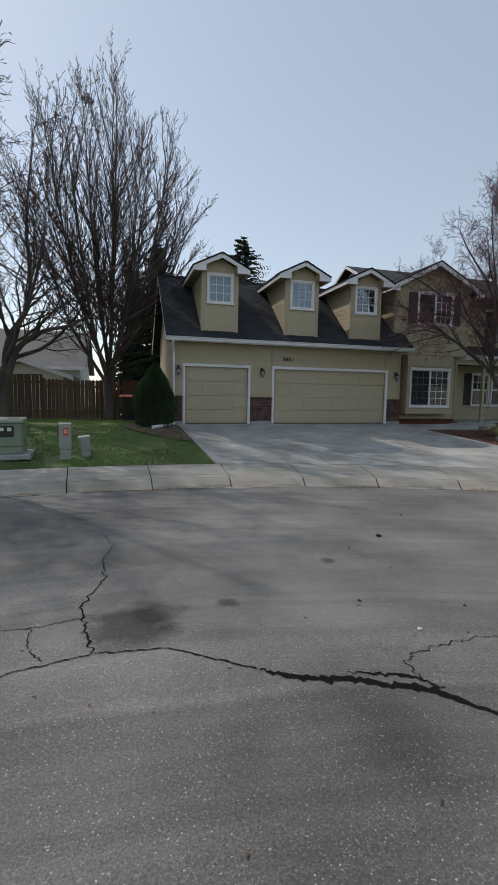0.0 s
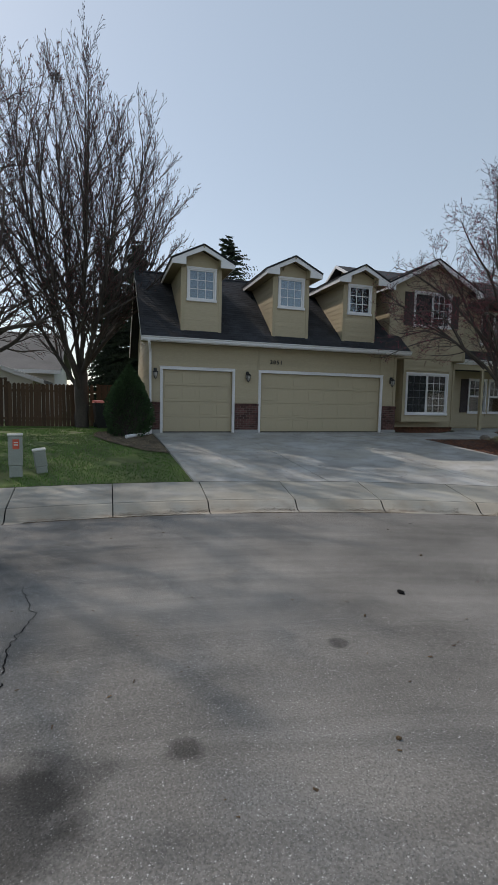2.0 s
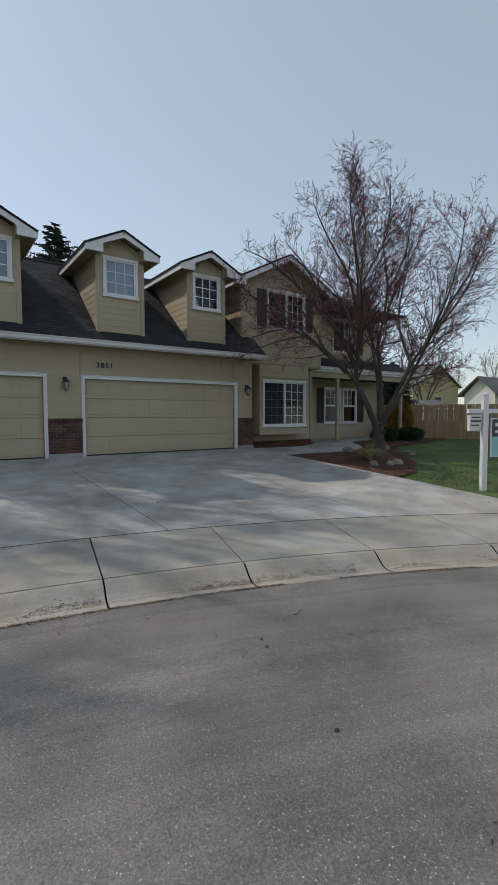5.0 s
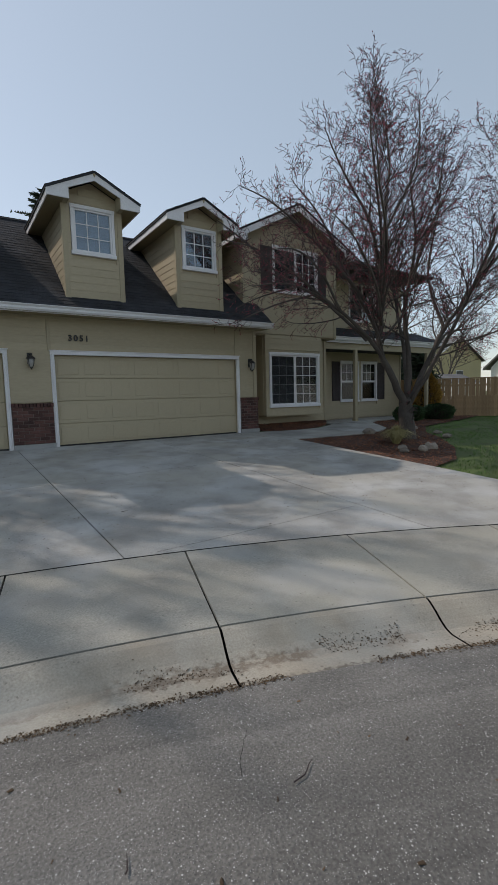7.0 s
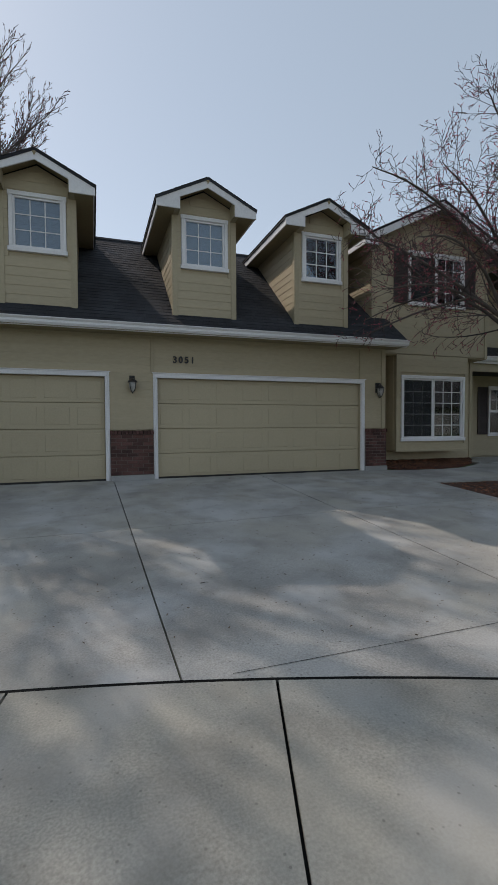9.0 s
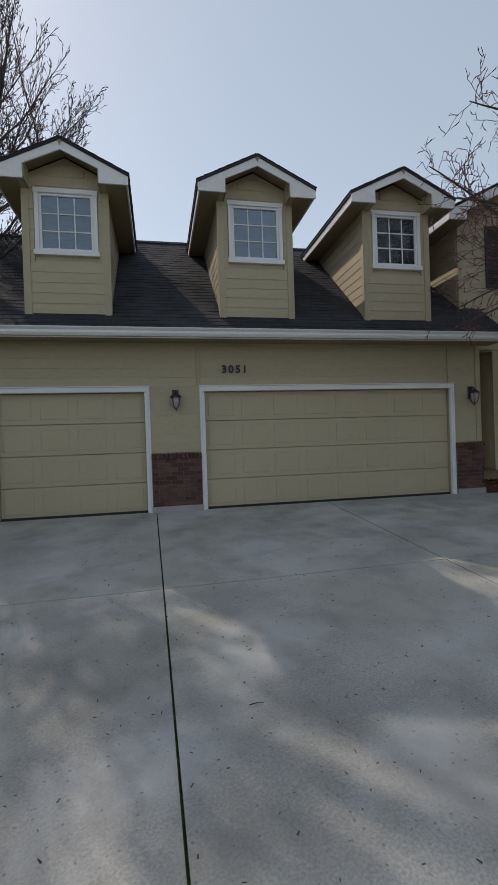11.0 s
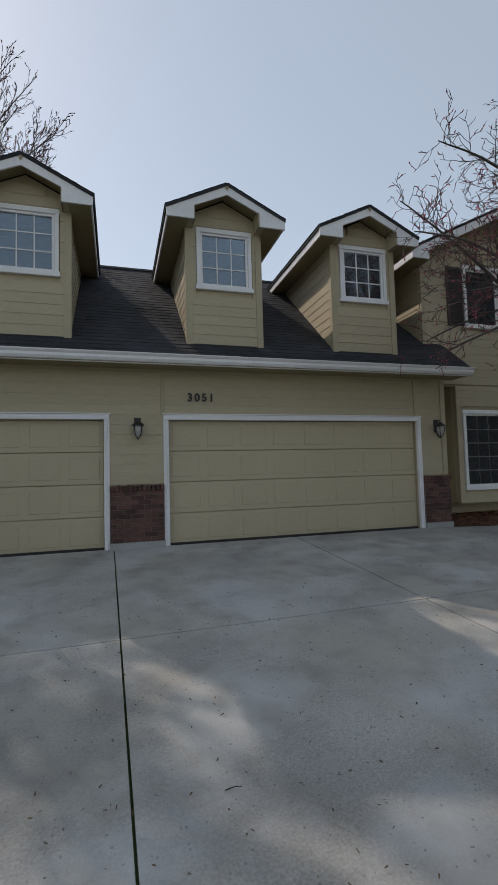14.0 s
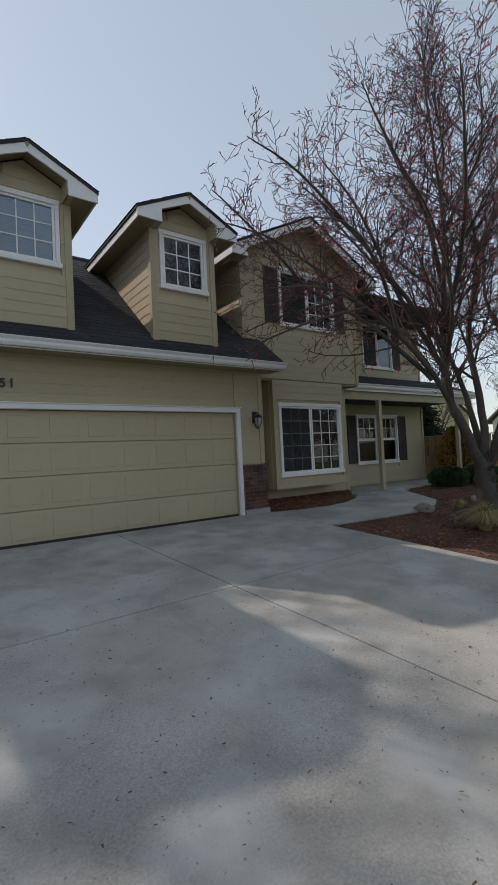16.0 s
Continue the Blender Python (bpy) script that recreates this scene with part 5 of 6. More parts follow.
scatter("mulch_chips", "loose red-brown bark chips", [BED], 26000, 0.023, CHIP, 3, 0.02)
scatter("mulch_chips", "loose red-brown bark chips under the bay window", [INNER], 2500, 0.03, CHIP, 13, 0.03, zf=inner_z)
scatter("soil_debris", "pale bark bits and dry leaves on soil", [LEFTBED], 2600, 0.025, mat("bark_bits", (0.24, 0.185, 0.12), 0.9, 0.3, 8, 40, 0.1, rnd=0.5), 4, 0.012)
DRV = [(0.0, -0.3), (0.0, -5.6), (2.6, -6.3), (6, -7.7), (8.9, -9.6), (8.9, -0.3)]
scatter("leaf_litter", "scattered dry leaf bits on concrete", [DRV], 2200, 0.0085, LEAFDRY, 5, 0.034, 0.5)

walkway = tagged(thing("walkway", "", ""), "curved pale concrete front walk", "path", kind="structure")
WALKP = [[(9.04, -1.85), (9.6, -1.96), (10.4, -2.06), (11.3, -2.1), (11.3, -0.22), (10.6, -0.32), (9.8, -0.27), (9.04, -0.11)],
         [(11.312, -2.1), (12.3, -1.9), (13.06, -1.47), (13.55, -0.78), (14.15, 0.1), (14.6, 0.55), (12.6, 0.55), (12.0, 0.12), (11.312, -0.22)],
         [(12.66, 0.56), (18.6, 0.56), (18.6, 2.4), (12.66, 2.4)]]
for i, p in enumerate(WALKP):
    part("slab", Mesh().slab(p, lambda x, y, i=i: drive_z(x, y) + (0.02 if i == 2 else 0.0), 0.12), CONC, walkway)

# ---- lawn blades ----
def blades(count, region, seed, h=0.035):
    rng = random.Random(seed)
    m = Mesh()
    x0, x1, y0, y1 = region
    for _ in range(count):
        x, y = rng.uniform(x0, x1), rng.uniform(y0, y1)
        if math.hypot(x - CX, y - CY) < R_WALK + 0.02 or (x > left_edge(y) - 0.02 and x < 9.11 + 0.04 * y and y < 1) or inside(x, y, BED) or inside(x, y, LEFTBED) or (x > 0 and y > 0.5):
            continue
        if noise.noise((x * 0.9, y * 0.9, 3)) + 0.35 * noise.noise((x * 3, y * 3, 5)) < -0.28:
            continue
        z = site_z(x, y) - 0.03 + 0.02 * noise.noise((x * 0.6, y * 0.6, 0))
        a, hh = rng.uniform(0, 6.28), h * rng.uniform(0.5, 1.4)
        dx, dy = math.cos(a) * 0.008, math.sin(a) * 0.008
        lx, ly = rng.uniform(-0.02, 0.02), rng.uniform(-0.02, 0.02)
        m.add([(x - dx, y - dy, z), (x + dx, y + dy, z), (x + lx, y + ly, z + hh)], [(0, 1, 2)])
    return m


tagged(part("lawn_grass", blades(60000, (-9.0, 0.0, -6.5, 4.0), 8), BLADE), "patchy green lawn grass", "grass", kind="stuff")
tagged(part("lawn_grass", blades(60000, (8.7, 24.0, -10.5, 5.0), 9), BLADE), "green lawn grass beyond the bed", "grass", kind="stuff")


# ---- rocks ----
def rock(x, y, s, seed, label="tan and brown landscaping rock in mulch"):
    rng = random.Random(seed)
    bm = bmesh.new()
    bmesh.ops.create_icosphere(bm, subdivisions=2, radius=1)
    sx, sy, sz = s * rng.uniform(0.8, 1.4), s * rng.uniform(0.6, 1.0), s * rng.uniform(0.45, 0.7)
    for v in bm.verts:
        k = 1 + 0.35 * noise.noise(v.co * 1.3 + Vector((seed, 0, 0)))
        v.co = Vector((v.co.x * sx * k, v.co.y * sy * k, v.co.z * sz * k))
    me = bpy.data.meshes.new("rock")
    bm.to_mesh(me)
    bm.free()
    me.materials.append(STONE)
    ob = new("rock", me)
    ob.matrix_basis = pose(x, y, site_z(x, y) + sz * 0.55, 0, 0, rng.uniform(0, 360))
    tagged(ob, label, "rock", "landscaping rocks")


for i, (x, y, s) in enumerate(((10.0, -4.5, 0.14), (10.2, -4.9, 0.16), (10.55, -4.85, 0.15), (9.75, -4.75, 0.09), (10.8, -4.6, 0.12), (12.6, -3.9, 0.13), (13.2, -3.2, 0.12), (11.5, -2.15, 0.2), (13.6, -2.1, 0.12))):
    rock(x, y, s, i + 3)


# ---- fences ----
def fence(name, label, p0, p1, h, base, material, board=0.14, group="", pointed=False):
    f = thing(name, label, "fence", Matrix.Translation((p0[0], p0[1], base)))
    d = Vector((p1[0] - p0[0], p1[1] - p0[1], 0))
    ln = d.length
    turn = Matrix.Rotation(math.atan2(d.y, d.x), 4, "Z")
    bd = Mesh().box(0, board - 0.012, -0.02, 0.0, 0.03, h - 0.02) if not pointed else Mesh().prism([(0, 0.03), (board - 0.012, 0.03), (board - 0.012, h - 0.06), (board / 2 - 0.006, h), (0, h - 0.06)], -0.02, 0)
    me = bd.data("fence_board", material)
    rng = random.Random(int(ln * 10))
    k = 0
    while k * board < ln - board:
        part("fence_board", me, material, f, at=turn @ pose(k * board, rng.uniform(-0.006, 0.006), rng.uniform(-0.015, 0.01), 0, rng.uniform(-0.6, 0.6)))
        k += 1
    pm = Mesh().box(-0.05, 0.05, 0.0, 0.1, -0.2, h + 0.03).data("fence_post", material)
    for i in range(int(ln / 2.4) + 1):
        part("fence_post", pm, material, f, at=turn @ pose(i * 2.4, 0.005, 0))
    for z in (0.3, h - 0.35):
        part("rail", Mesh().box(0, ln, 0.002, 0.05, z, z + 0.09), material, f, at=turn)
    if not pointed:
        part("cap_rail", Mesh().box(0, ln, -0.05, 0.06, h - 0.018, h + 0.02), material, f, at=turn)
    return f


fence("board_fence", "weathered dark brown board fence with capped rails", (-15.0, 4.45), (-5.35, 4.45), 1.9, -0.08, WOODF)
fence("board_fence", "weathered dark brown picket fence section", (-5.3, 4.4), (-2.0, 4.4), 1.75, -0.08, WOODF, 0.15, pointed=True)
fence("board_fence", "weathered dark brown fence section beside the garage", (-2.0, 5.2), (-0.35, 5.2), 1.75, -0.08, WOODF, 0.14)
fence("cedar_fence", "cedar board fence with capped rails in sun", (18.7, 3.6), (26.0, -7.0), 1.75, -0.12, WOODC)
fence("picket_fence", "short weathered wooden picket fence by the porch", (18.75, 2.55), (21.0, -0.75), 0.95, -0.05, WOODC, 0.12, pointed=True)


# ---- utility boxes, bin, lanterns, number ----
def pedestal(name, label, x, y, w, h, tilt=(0, 0), sticker=False, turn=0):
    z = site_z(x, y) - 0.04
    t = thing(name, label, "utility pedestal", pose(x, y, z, tilt[0], tilt[1], turn), "utility pedestals")
    part("base", Mesh().bevel_box(-w / 2, w / 2, -w * 0.38, w * 0.38, 0, h * 0.28, 0.012), UTILG, t)
    part("cover", Mesh().bevel_box(-w / 2 - 0.012, w / 2 + 0.012, -w * 0.4, w * 0.4, h * 0.27, h - 0.035, 0.02), UTILG, t)
    part("cap", Mesh().bevel_box(-w / 2 - 0.022, w / 2 + 0.022, -w * 0.44, w * 0.44, h - 0.036, h, 0.012), PALE, t)
    if sticker:
        part("warning_label", Mesh().box(-w * 0.2, w * 0.3, -w * 0.4 - 0.004, -w * 0.4 + 0.002, h * 0.66, h * 0.88), STICKER, t, "orange warning label")
        part("label_mark", Mesh().box(-w * 0.1, w * 0.2, -w * 0.4 - 0.007, -w * 0.4 - 0.003, h * 0.74, h * 0.77).box(-w * 0.1, w * 0.2, -w * 0.4 - 0.007, -w * 0.4 - 0.003, h * 0.8, h * 0.82), PALE, t)
    return t


pedestal("utility_pedestal", "grey-green square utility pedestal with an orange label", -3.5, -5.28, 0.24, 0.88, sticker=True, turn=8)
pedestal("utility_pedestal", "short tilted grey-green utility pedestal", -3.05, -4.95, 0.22, 0.52, tilt=(4, -7), turn=10)

tb = thing("transformer_box", "pale green pad-mounted transformer on a concrete pad", "transformer", pose(-5.0, -4.9, site_z(-5, -4.9) - 0.05, 0, 0, 4))
part("pad", Mesh().bevel_box(-0.72, 0.72, -0.62, 0.6, 0, 0.12, 0.02), FOUND, tb)
part("tank", Mesh().bevel_box(-0.55, 0.55, -0.42, 0.45, 0.12, 0.85, 0.02), UTIL, tb)
part("lid", Mesh().add([(-0.58, -0.5, 0.85), (0.58, -0.5, 0.85), (0.58, 0.48, 0.85), (-0.58, 0.48, 0.85), (-0.56, -0.46, 0.9), (0.56, -0.46, 0.9), (0.56, 0.46, 0.94), (-0.56, 0.46, 0.94)], [(0, 3, 2, 1), (4, 5, 6, 7), (0, 1, 5, 4), (1, 2, 6, 5), (2, 3, 7, 6), (3, 0, 4, 7)]), UTIL, tb)
part("door", Mesh().bevel_box(-0.53, 0.53, -0.46, -0.421, 0.3, 0.84, 0.015), UTIL, tb)
part("lower_skirt", Mesh().bevel_box(-0.53, 0.53, -0.455, -0.421, 0.13, 0.285, 0.012), UTIL, tb)
part("data_plate", Mesh().box(0.05, 0.38, -0.467, -0.459, 0.52, 0.78), BLACK, tb, "black data plate")
part("plate_mark", Mesh().box(0.1, 0.17, -0.472, -0.466, 0.66, 0.74).box(0.24, 0.33, -0.472, -0.466, 0.66, 0.74), PALE, tb)
part("latch", Mesh().bevel_box(-0.03, 0.03, -0.485, -0.459, 0.36, 0.46, 0.01), BLACK, tb)

sg = thing("yard_sign", "white post sign with a grey and teal panel on lawn", "sign", pose(9.34, -7.88, site_z(9.34, -7.88) - 0.03, 0, 0, -32))
part("post", Mesh().bevel_box(-0.055, 0.055, -0.055, 0.055, -0.1, 1.97, 0.006), WHITE, sg)
part("post_cap", Mesh().lathe([(0.085, 1.965), (0.085, 1.985), (0.05, 2.005), (0.01, 2.03)], 4).moved(Matrix.Rotation(radians(45), 4, "Z")), WHITE, sg)
part("arm", Mesh().bevel_box(0.056, 1.05, -0.04, 0.04, 1.6, 1.69, 0.006).bevel_box(-0.36, -0.056, -0.04, 0.04, 1.6, 1.69, 0.006), WHITE, sg)
panel = part("panel", Mesh().bevel_box(0.13, 0.95, -0.012, 0.012, 0.7, 1.5, 0.003), WHITE, sg, "white-edged sign panel")
part("header", Mesh().box(0.155, 0.925, -0.016, -0.011, 1.12, 1.475), SIGNGREY, panel, "dark grey band")
part("field", Mesh().box(0.155, 0.925, -0.016, -0.011, 0.725, 1.115), SIGNTEAL, panel, "pale teal field")
part("lettering", Mesh().box(0.22, 0.86, -0.019, -0.0155, 1.33, 1.40).box(0.22, 0.7, -0.019, -0.0155, 1.2, 1.25), WHITE, panel, "pale unreadable lettering")
for x in (0.2, 0.88):
    part("hanger", Mesh().tube([(x, 0, 1.61), (x, 0, 1.49)], [0.006, 0.006], 6), BLACK, sg)
box = part("flyer_box", Mesh().bevel_box(-0.34, -0.09, -0.05, 0.05, 1.24, 1.57, 0.008), PALE, sg, "pale plastic flyer box")
part("flyer_print", Mesh().box(-0.32, -0.11, -0.054, -0.049, 1.42, 1.46).box(-0.32, -0.15, -0.054, -0.049, 1.34, 1.37).box(-0.3, -0.12, -0.054, -0.049, 1.5, 1.53), SIGNGREY, box)

bn = thing("wheelie_bin", "black wheeled bin with a red lid beside the fence", "bin", pose(-1.85, 3.4, -0.06, 0, 0, 10))
part("body", Mesh().add([(-0.22, -0.25, 0.03), (0.22, -0.25, 0.03), (0.22, 0.22, 0.03), (-0.22, 0.22, 0.03), (-0.29, -0.33, 1.0), (0.29, -0.33, 1.0), (0.29, 0.33, 1.0), (-0.29, 0.33, 1.0)], [(0, 3, 2, 1), (4, 5, 6, 7), (0, 1, 5, 4), (1, 2, 6, 5), (2, 3, 7, 6), (3, 0, 4, 7)]), BINC, bn)
part("lid", Mesh().add([(-0.31, -0.36, 1.0), (0.31, -0.36, 1.0), (0.31, 0.36, 1.0), (-0.31, 0.36, 1.0), (-0.25, -0.25, 1.07), (0.25, -0.25, 1.07), (0.28, 0.33, 1.1), (-0.28, 0.33, 1.1)], [(0, 3, 2, 1), (4, 5, 6, 7), (0, 1, 5, 4), (1, 2, 6, 5), (2, 3, 7, 6), (3, 0, 4, 7)]), BINLID, bn, "red lid")
for s in (-1, 1):
    part("wheel", Mesh().lathe([(0.1, -0.025), (0.12, -0.015), (0.12, 0.015), (0.1, 0.025)], 12).moved(pose(s * 0.24, 0.25, 0.12, 0, 90, 0)), BLACK, bn)


def lantern():
    t = thing("wall_lantern", "black metal wall lantern with a tapering frosted glass", "wall lamp", group="garage wall lanterns")
    part("back_plate", Mesh().bevel_box(-0.055, 0.055, -0.02, 0.0, 0.12, 0.37, 0.008), BLACK, t)
    part("arm", Mesh().tube([(0, -0.01, 0.31), (0, -0.06, 0.345), (0, -0.12, 0.34), (0, -0.13, 0.30)], [0.012] * 4, 6), BLACK, t)
    part("cap", Mesh().lathe([(0.1, 0.225), (0.09, 0.25), (0.045, 0.29), (0.015, 0.31)], 10, (0, -0.13, 0)), BLACK, t)
    part("glass", Mesh().lathe([(0.012, 0.03), (0.04, 0.06), (0.066, 0.12), (0.078, 0.225)], 10, (0, -0.13, 0)), FROST, t, "pale frosted glass", smooth=True)
    for a in range(4):
        c, s = math.cos(0.785 + a * 1.571), math.sin(0.785 + a * 1.571)
        part("rib", Mesh().tube([(0.084 * c, -0.13 + 0.084 * s, 0.225), (0.072 * c, -0.13 + 0.072 * s, 0.12), (0.045 * c, -0.13 + 0.045 * s, 0.055), (0, -0.13, 0.01)], [0.007] * 4, 5), BLACK, t)
    part("bail", Mesh().tube([(0, -0.005, 0.14), (0, -0.03, 0.05), (0, -0.08, 0.01), (0, -0.13, 0.0)], [0.009] * 4, 6), BLACK, t)
    return t


lan = lantern()
lan.matrix_basis = pose(-0.16, -0.014, 1.79)
for x in (3.02, 8.86):
    copy_thing(lan, pose(x, -0.014, 1.79))

num = thing("house_number", "black house number 3051 on tan siding", "house number", pose(3.85, -0.025, 2.455))
for i, ch in enumerate("3051"):
    cu = bpy.data.curves.new("digit", "FONT")
    cu.body, cu.size, cu.extrude, cu.offset = ch, 0.19, 0.008, 0.0045
    tmp = new("digit_source", cu)
    me = bpy.data.meshes.new_from_object(tmp.evaluated_get(bpy.context.evaluated_depsgraph_get()))
    bpy.data.objects.remove(tmp)
    me.materials.clear()
    me.materials.append(BLACK)
    part("digit", me, BLACK, num, at=pose(0.125 * i, -0.01, 0, 90, 0, 0))


# ---- far houses ----
def far_house(label, x0, x1, y0, y1, h, ridge, along_x=True, wall=None, wins=()):
    t = thing("neighbour_house", label, "house")
    wm = wall or FARWALL
    part("wall", Mesh().box(x0, x1, y0, y1, -0.3, h), wm, t)
    if along_x:
        ym = (y0 + y1) / 2
        pr = Mesh().prism([(y0 - 0.5, h - 0.05), (ym, ridge), (y1 + 0.5, h - 0.05), (y1 + 0.5, h - 0.2), (ym, ridge - 0.16), (y0 - 0.5, h - 0.2)], 0, 1).moved(Matrix(((0, x1 - x0 + 0.8, 0, x0 - 0.4), (1, 0, 0, 0), (0, 0, 1, 0), (0, 0, 0, 1))))
        gb = Mesh().prism([(y0, h - 0.02), (y1, h - 0.02), (ym, ridge - 0.2)], 0, 1).moved(Matrix(((0, x1 - x0 - 0.02, 0, x0 + 0.01), (1, 0, 0, 0), (0, 0, 1, 0), (0, 0, 0, 1))))
        fa = Mesh().box(x0 - 0.4, x1 + 0.4, y0 - 0.54, y0 - 0.5, h - 0.24, h - 0.04)
    else:
        xm = (x0 + x1) / 2
        pr = Mesh().prism([(x0 - 0.5, h - 0.05), (xm, ridge), (x1 + 0.5, h - 0.05), (x1 + 0.5, h - 0.2), (xm, ridge - 0.16), (x0 - 0.5, h - 0.2)], y0 - 0.4, y1 + 0.4)
        gb = Mesh().prism([(x0, h - 0.02), (x1, h - 0.02), (xm, ridge - 0.2)], y0 + 0.01, y1 - 0.01)
        fa = Mesh().prism([(x0 - 0.5, h - 0.24), (xm, ridge - 0.2), (x1 + 0.5, h - 0.24), (x1 + 0.5, h - 0.04), (xm, ridge), (x0 - 0.5, h - 0.04)], y0 - 0.44, y0 - 0.4)
    part("roof", pr, FARROOF, t)
    part("gable", gb, wm, t)
    part("fascia", fa, WHITE, t)
    for a, b, c, d in wins:
        w = part("window", Mesh().box(a - 0.08, b + 0.08, y0 - 0.04, y0 + 0.01, c - 0.08, d + 0.08), WHITE, t)
        part("pane", Mesh().box(a, b, y0 - 0.055, y0 - 0.041, c, d), BLACK, w)
    return t


far_house("grey single-storey house with a low roof beyond the fence", -24.0, -4.5, 14.0, 24.0, 2.7, 5.4, wins=((-9.2, -8.0, 1.2, 2.3),))
far_house("pale garden shed with a white-trimmed gable beyond the fence", -8.8, -4.9, 8.2, 11.5, 1.95, 2.75, False, PALE)
far_house("tan two-storey house seen far beyond the cedar fence", 55.0, 66.0, 26.0, 36.0, 5.4, 8.6, False, mat("far_tan", (0.48, 0.40, 0.22), 0.8, 0.06, 2, 20, 0.0), ((60, 61.5, 2.6, 3.8),))
far_house("white shed beyond the cedar fence", 42.0, 46.0, 15.0, 18.5, 1.9, 2.8, True, PALE)
far_house("pale single-storey house beyond the cedar fence", 40.5, 54.0, 7.6, 10.4, 3.0, 4.6, True, PALE, ((43, 44.5, 1.0, 2.2),))
far_house("pale house across the street", -14.0, 6.0, -62.0, -50.0, 3.0, 6.2, True, FARWALL)
far_house("tan house across the street", 14.0, 30.0, -52.0, -42.0, 3.2, 7.0, True, FARWALL)
far_house("grey house across the street", 35.0, 51.0, -46.0, -35.0, 3.4, 7.6, True, FARWALL)
far_house("pale two-storey house across the street", 56.0, 72.0, -46.0, -34.0, 5.4, 8.8, True, FARWALL)

far0 = bare_tree("far_tree", "bare tree far beyond the fences", (50.0, 21.0, -0.1),
                 [([(0, 0, -0.2), (0.1, 0, 1.0), (0.1, 0, 2.2)], 0.24, 0.2)] + [([(0.1, 0, 1.6), (1.0 * math.cos(k * 1.1), 1.0 * math.sin(k * 1.1), 4.0), (2.4 * math.cos(k * 1.1), 2.4 * math.sin(k * 1.1), 6.6), (2.6 * math.cos(k * 1.1 + 0.3), 2.6 * math.sin(k * 1.1 + 0.3), 8.8)], 0.11, 0.012) for k in range(6)],
                 ((2.6, 0.36, 42, 0.18, 0.04, 0.45, 0.25), (3.2, 0.42, 40, 0.22, 0.02, 0.45, 0.12), (2.4, 0.5, 42, 0.25, 0.0, 0.5, 0.12)), BARK, BUD, 51, bud_size=0.03, bud_every=1.2, thin=0.013)
for x, y, k in ((62.0, 17.0, 110), (72.0, 32.0, 200), (45.0, 30.0, 300), (-16.0, 20.0, 70), (20.0, -36.0, 20), (31.0, -31.0, 140), (43.0, -30.0, 260), (55.0, -29.0, 70)):
    far = copy_thing(far0, pose(x, y, -0.1, 0, 0, k))
    tagged(far, "bare tree far beyond the fences" if y > 10 else "bare tree across the street")
far = copy_thing(bpy.data.objects["spreading_tree"], pose(-8.7, -3.5, -0.35, 0, 0, 200))
tagged(far, "bare spreading tree on a lawn by the street")
nest = thing("bird_nest", "dark twiggy bird nest high in a bare tree", "nest", Matrix.Translation((-3.3, 3.5, 12.55)))
rng = random.Random(6)
m = Mesh()
for _ in range(160):
    d = Vector((rng.gauss(0, 1), rng.gauss(0, 1), rng.gauss(0, 0.6))).normalized() * rng.uniform(0.1, 0.2)
    e = d + Vector((rng.uniform(-0.15, 0.15), rng.uniform(-0.15, 0.15), rng.uniform(-0.06, 0.06)))
    m.tube([d, e], [0.008, 0.005], 3)
part("sticks", m, TWIG, nest, kind="stuff")

# ---- cracks, stains and litter on the street ----
def crack(points, widths, seed, sway=1.0):
    rng = random.Random(seed)
    m, left, right = Mesh(), [], []
    for (xa, ya), (xb, yb), wa, wb in zip(points, points[1:], widths, widths[1:]):
        n = max(3, int(math.hypot(xb - xa, yb - ya) / 0.022))
        dx, dy = (yb - ya), -(xb - xa)
        l = math.hypot(dx, dy)
        dx, dy = dx / l, dy / l
        for k in range(n):
            f = k / n
            j = sway * 0.022 * noise.noise((xa * 3 + f * 7, seed, 1.0)) * 2 + rng.uniform(-0.004, 0.004)
            w = (wa + (wb - wa) * f) * (0.85 + 0.9 * noise.noise((xa * 9 + f * 31, seed, 2.0))) * rng.uniform(0.75, 1.2)
            x, y = xa + (xb - xa) * f + dx * j, ya + (yb - ya) * f + dy * j
            left.append((x + dx * w, y + dy * w))
            right.append((x - dx * w, y - dy * w))
    o = len(left)
    m.v = [(x, y, road_z(x, y) + 0.005) for x, y in left + right]
    m.f = [(i, i + 1, o + i + 1, o + i) for i in range(o - 1)]
    return part("crack", m, TAR, road)


crack([(-4.54, -14.28), (-3.09, -14.00), (-2.49, -13.87), (-1.99, -13.92), (-1.46, -14.32)], [0.004, 0.006, 0.006, 0.006, 0.008], 1)
crack([(-1.46, -14.32), (-1.29, -14.44), (-1.12, -14.51), (-0.96, -14.54), (-0.76, -14.66), (-0.56, -14.74), (-0.32, -15.04), (0.21, -15.58), (1.26, -16.28)], [0.01, 0.03, 0.036, 0.024, 0.034, 0.036, 0.016, 0.009, 0.005], 2)
crack([(-0.94, -14.48), (-0.74, -14.55), (-0.56, -14.62), (-0.44, -14.80)], [0.003, 0.014, 0.016, 0.005], 3)
crack([(-2.49, -13.87), (-2.56, -13.48), (-2.61, -13.10), (-2.44, -12.58), (-2.47, -11.98), (-2.36, -11.58), (-2.56, -10.88)], [0.008, 0.008, 0.008, 0.006, 0.005, 0.004, 0.003], 4)
crack([(-2.60, -13.33), (-2.89, -13.40), (-3.44, -13.38), (-4.44, -13.58)], [0.004, 0.005, 0.004, 0.003], 5)
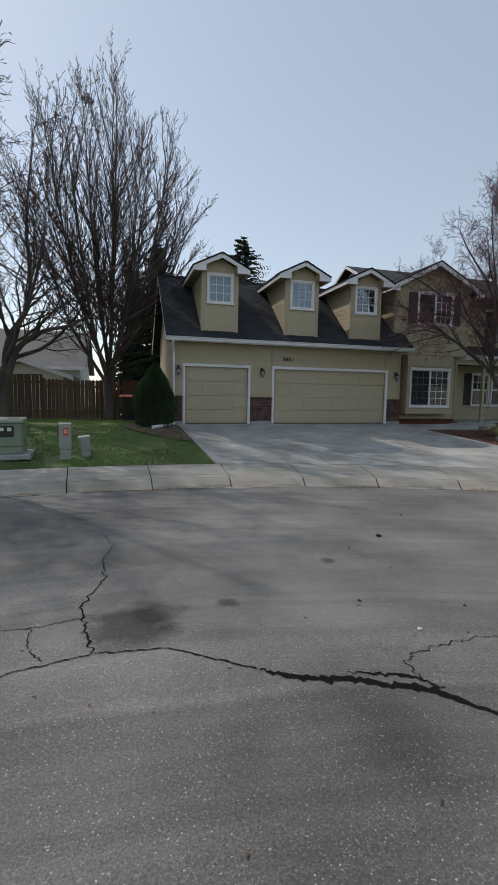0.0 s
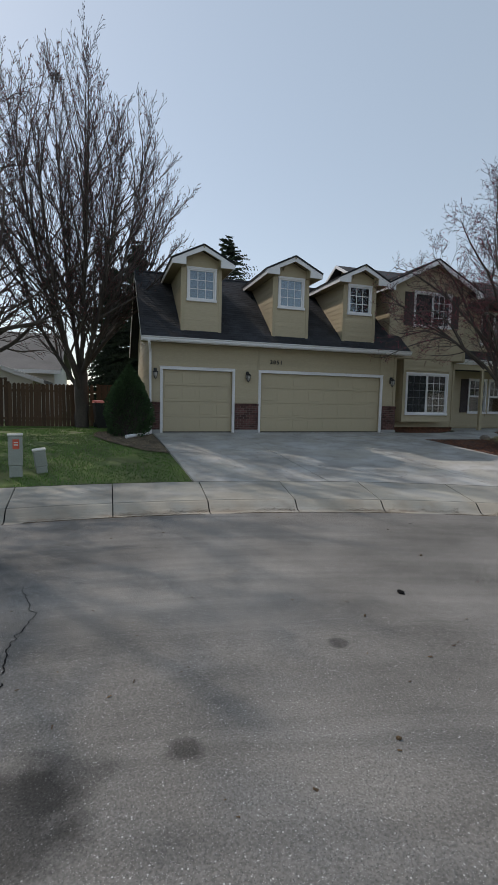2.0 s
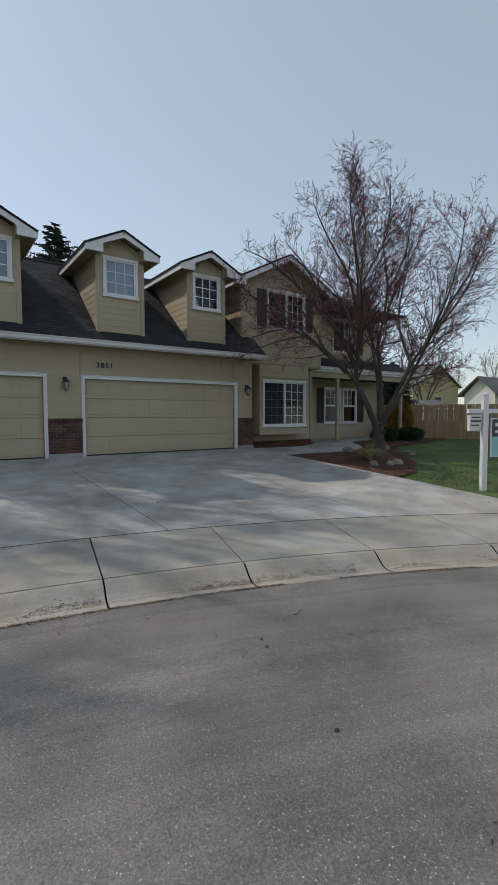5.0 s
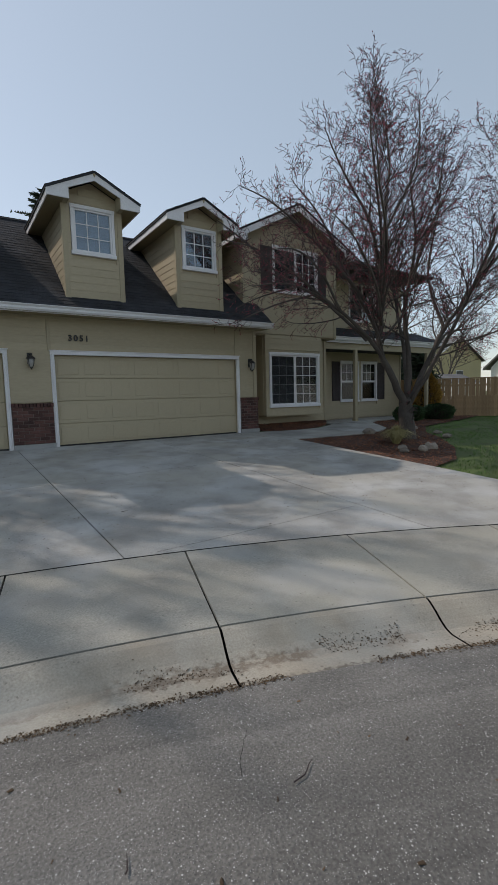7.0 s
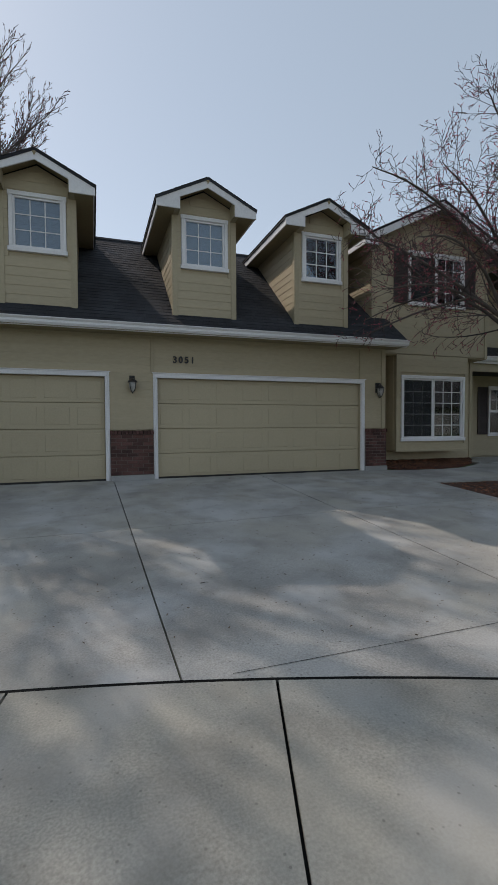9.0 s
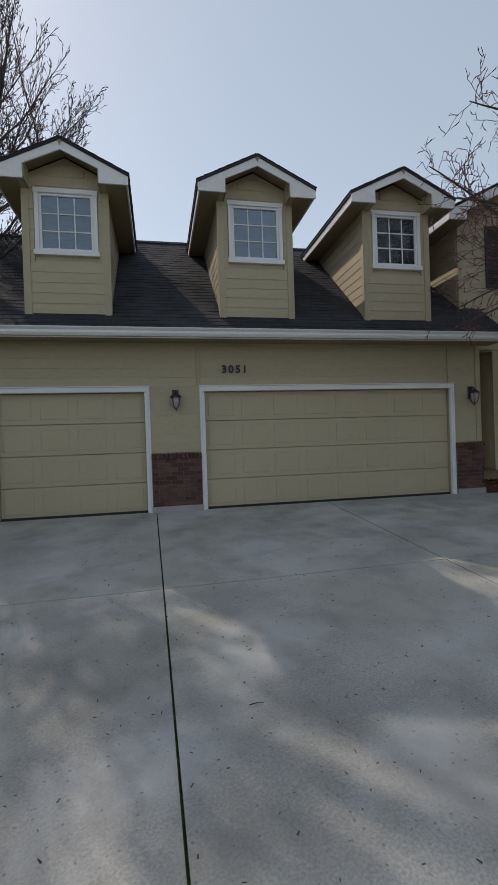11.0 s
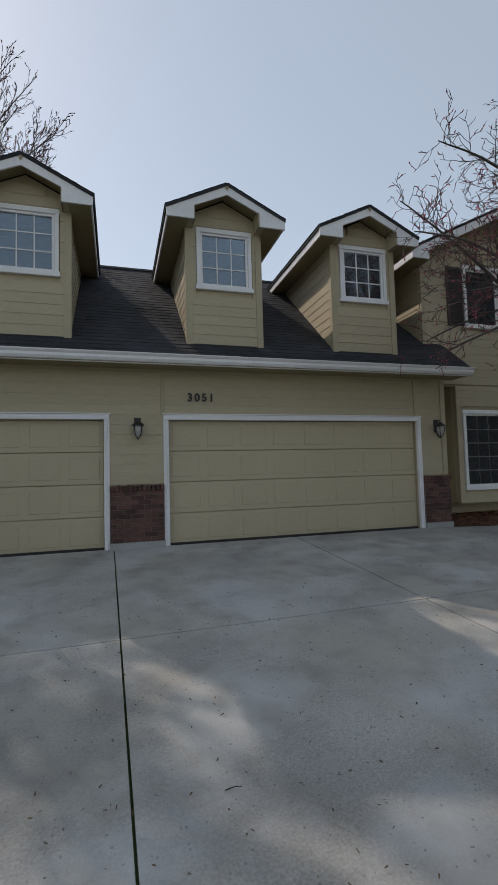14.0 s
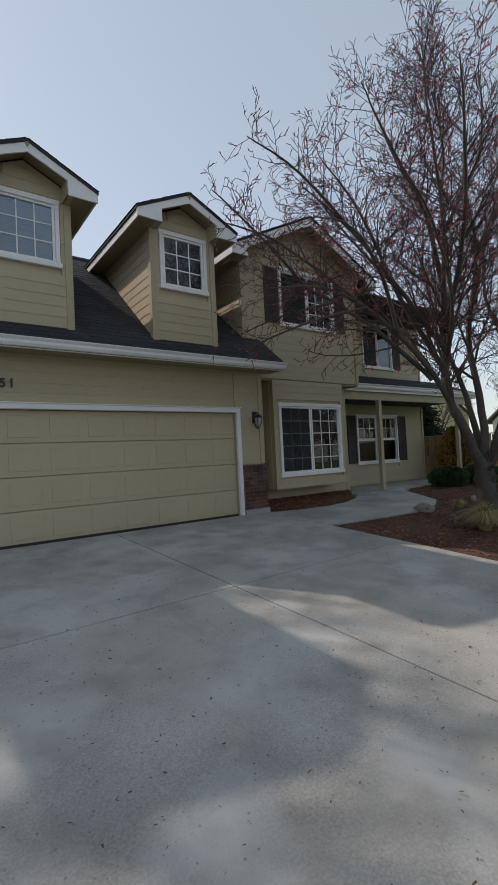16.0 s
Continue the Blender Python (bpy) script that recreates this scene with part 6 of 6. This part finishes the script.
crack([(-2.94, -13.40), (-2.92, -13.68), (-2.79, -13.90)], [0.003, 0.005, 0.004], 6)
crack([(-0.52, -14.68), (-0.50, -14.48), (-0.39, -14.40), (0.06, -14.33), (0.76, -14.40), (2.26, -14.18)], [0.005, 0.005, 0.005, 0.004, 0.004, 0.002], 7)
crack([(2.55, -9.39), (2.42, -9.53), (2.35, -9.65)], [0.001, 0.0016, 0.001], 8, 0.2)


def litter_leaf(x, y, s, seed, material, label):
    rng = random.Random(seed)
    m = Mesh()
    pts = [(s * rng.uniform(0.8, 1.1) * math.cos(a) * 1.1, s * rng.uniform(0.6, 1.2) * math.sin(a) * 0.75) for a in [k * 0.698 for k in range(9)]]
    m.v = [(0, 0, 0.02)] + [(u, v, 0.004 + 0.012 * rng.random()) for u, v in pts] + [(u * 0.98, v * 0.98, 0.002) for u, v in pts]
    m.f = [(0, 1 + k, 1 + (k + 1) % 9) for k in range(9)] + [(1 + k, 10 + k, 10 + (k + 1) % 9, 1 + (k + 1) % 9) for k in range(9)]
    ob = part("dry_leaf", m, material, at=pose(x, y, road_z(x, y), 0, 0, rng.uniform(0, 360)))
    tagged(ob, label, "leaf", "leaves on the street")


litter_leaf(0.86, -11.94, 0.05, 1, TAR, "dark crumpled leaf on asphalt")
litter_leaf(-0.14, -14.13, 0.022, 2, PALE, "pale scrap on asphalt")
for i, (x, y) in enumerate(((0.26, -12.28), (1.76, -11.08), (-0.34, -13.58), (0.48, -13.88), (2.06, -9.98))):
    litter_leaf(x, y, 0.014, 4 + i, LEAFDRY, "small dry leaf on asphalt")

# dirt and dry leaves gathered in the gutter
rng = random.Random(12)
m = Mesh()
for _ in range(20000):
    a = rng.uniform(-20, 45)
    r = R_ROAD + 0.02 + rng.gauss(0.0, 0.025) if rng.random() < 0.55 else R_CURB - 0.3 + rng.gauss(0, 0.05)
    if noise.noise((a * 0.35, r * 2, 4)) < -0.05:
        continue
    x, y = polar(r, a)
    z = curb_z(min(max(r, R_ROAD), R_CURB)) + 0.003
    s = rng.uniform(0.003, 0.012)
    t = rng.uniform(0, 6.28)
    c, d = math.cos(t) * s, math.sin(t) * s
    m.add([(x - c, y - d, z), (x + d * 0.4, y - c * 0.4, z + 0.002), (x + c, y + d, z), (x - d * 0.4, y + c * 0.4, z + 0.006)], [(0, 1, 2, 3)])
tagged(part("gutter_leaves", m, LEAFDRY), "dry leaf bits and grit in the gutter", "leaf litter", kind="stuff")


def twig(x, y, ln, turn, seed, zf=road_z):
    rng = random.Random(seed)
    c, s = math.cos(turn), math.sin(turn)
    pts = []
    for i in range(6):
        u, v = ln * (i / 5 - 0.5), rng.uniform(-0.05, 0.05) * ln + 0.1 * ln * math.sin(i * 0.8 + seed)
        px, py = x + c * u - s * v, y + s * u + c * v
        pts.append((px, py, zf(px, py) + 0.012))
    tagged(part("twig", Mesh().tube(pts, [0.003, 0.0035, 0.003, 0.0025, 0.002, 0.0015], 5), TWIG), "thin dark fallen twig on asphalt", "twig", "fallen twigs")


twig(2.61, -9.77, 0.16, 0.3, 3)
twig(1.80, -9.72, 0.08, 1.0, 4)
twig(3.24, -5.42, 0.09, -0.2, 5, lambda x, y: drive_z(x, y))
ob = scatter("street_litter", "small pebbles and leaf bits on asphalt", [[(-5, -15.5), (4, -15.5), (5.5, -10.5), (3, -8.9), (-2, -8.2), (-5, -8.8)]], 240, 0.012, LEAFDRY, 15, 0.004, 0.5, road_z)
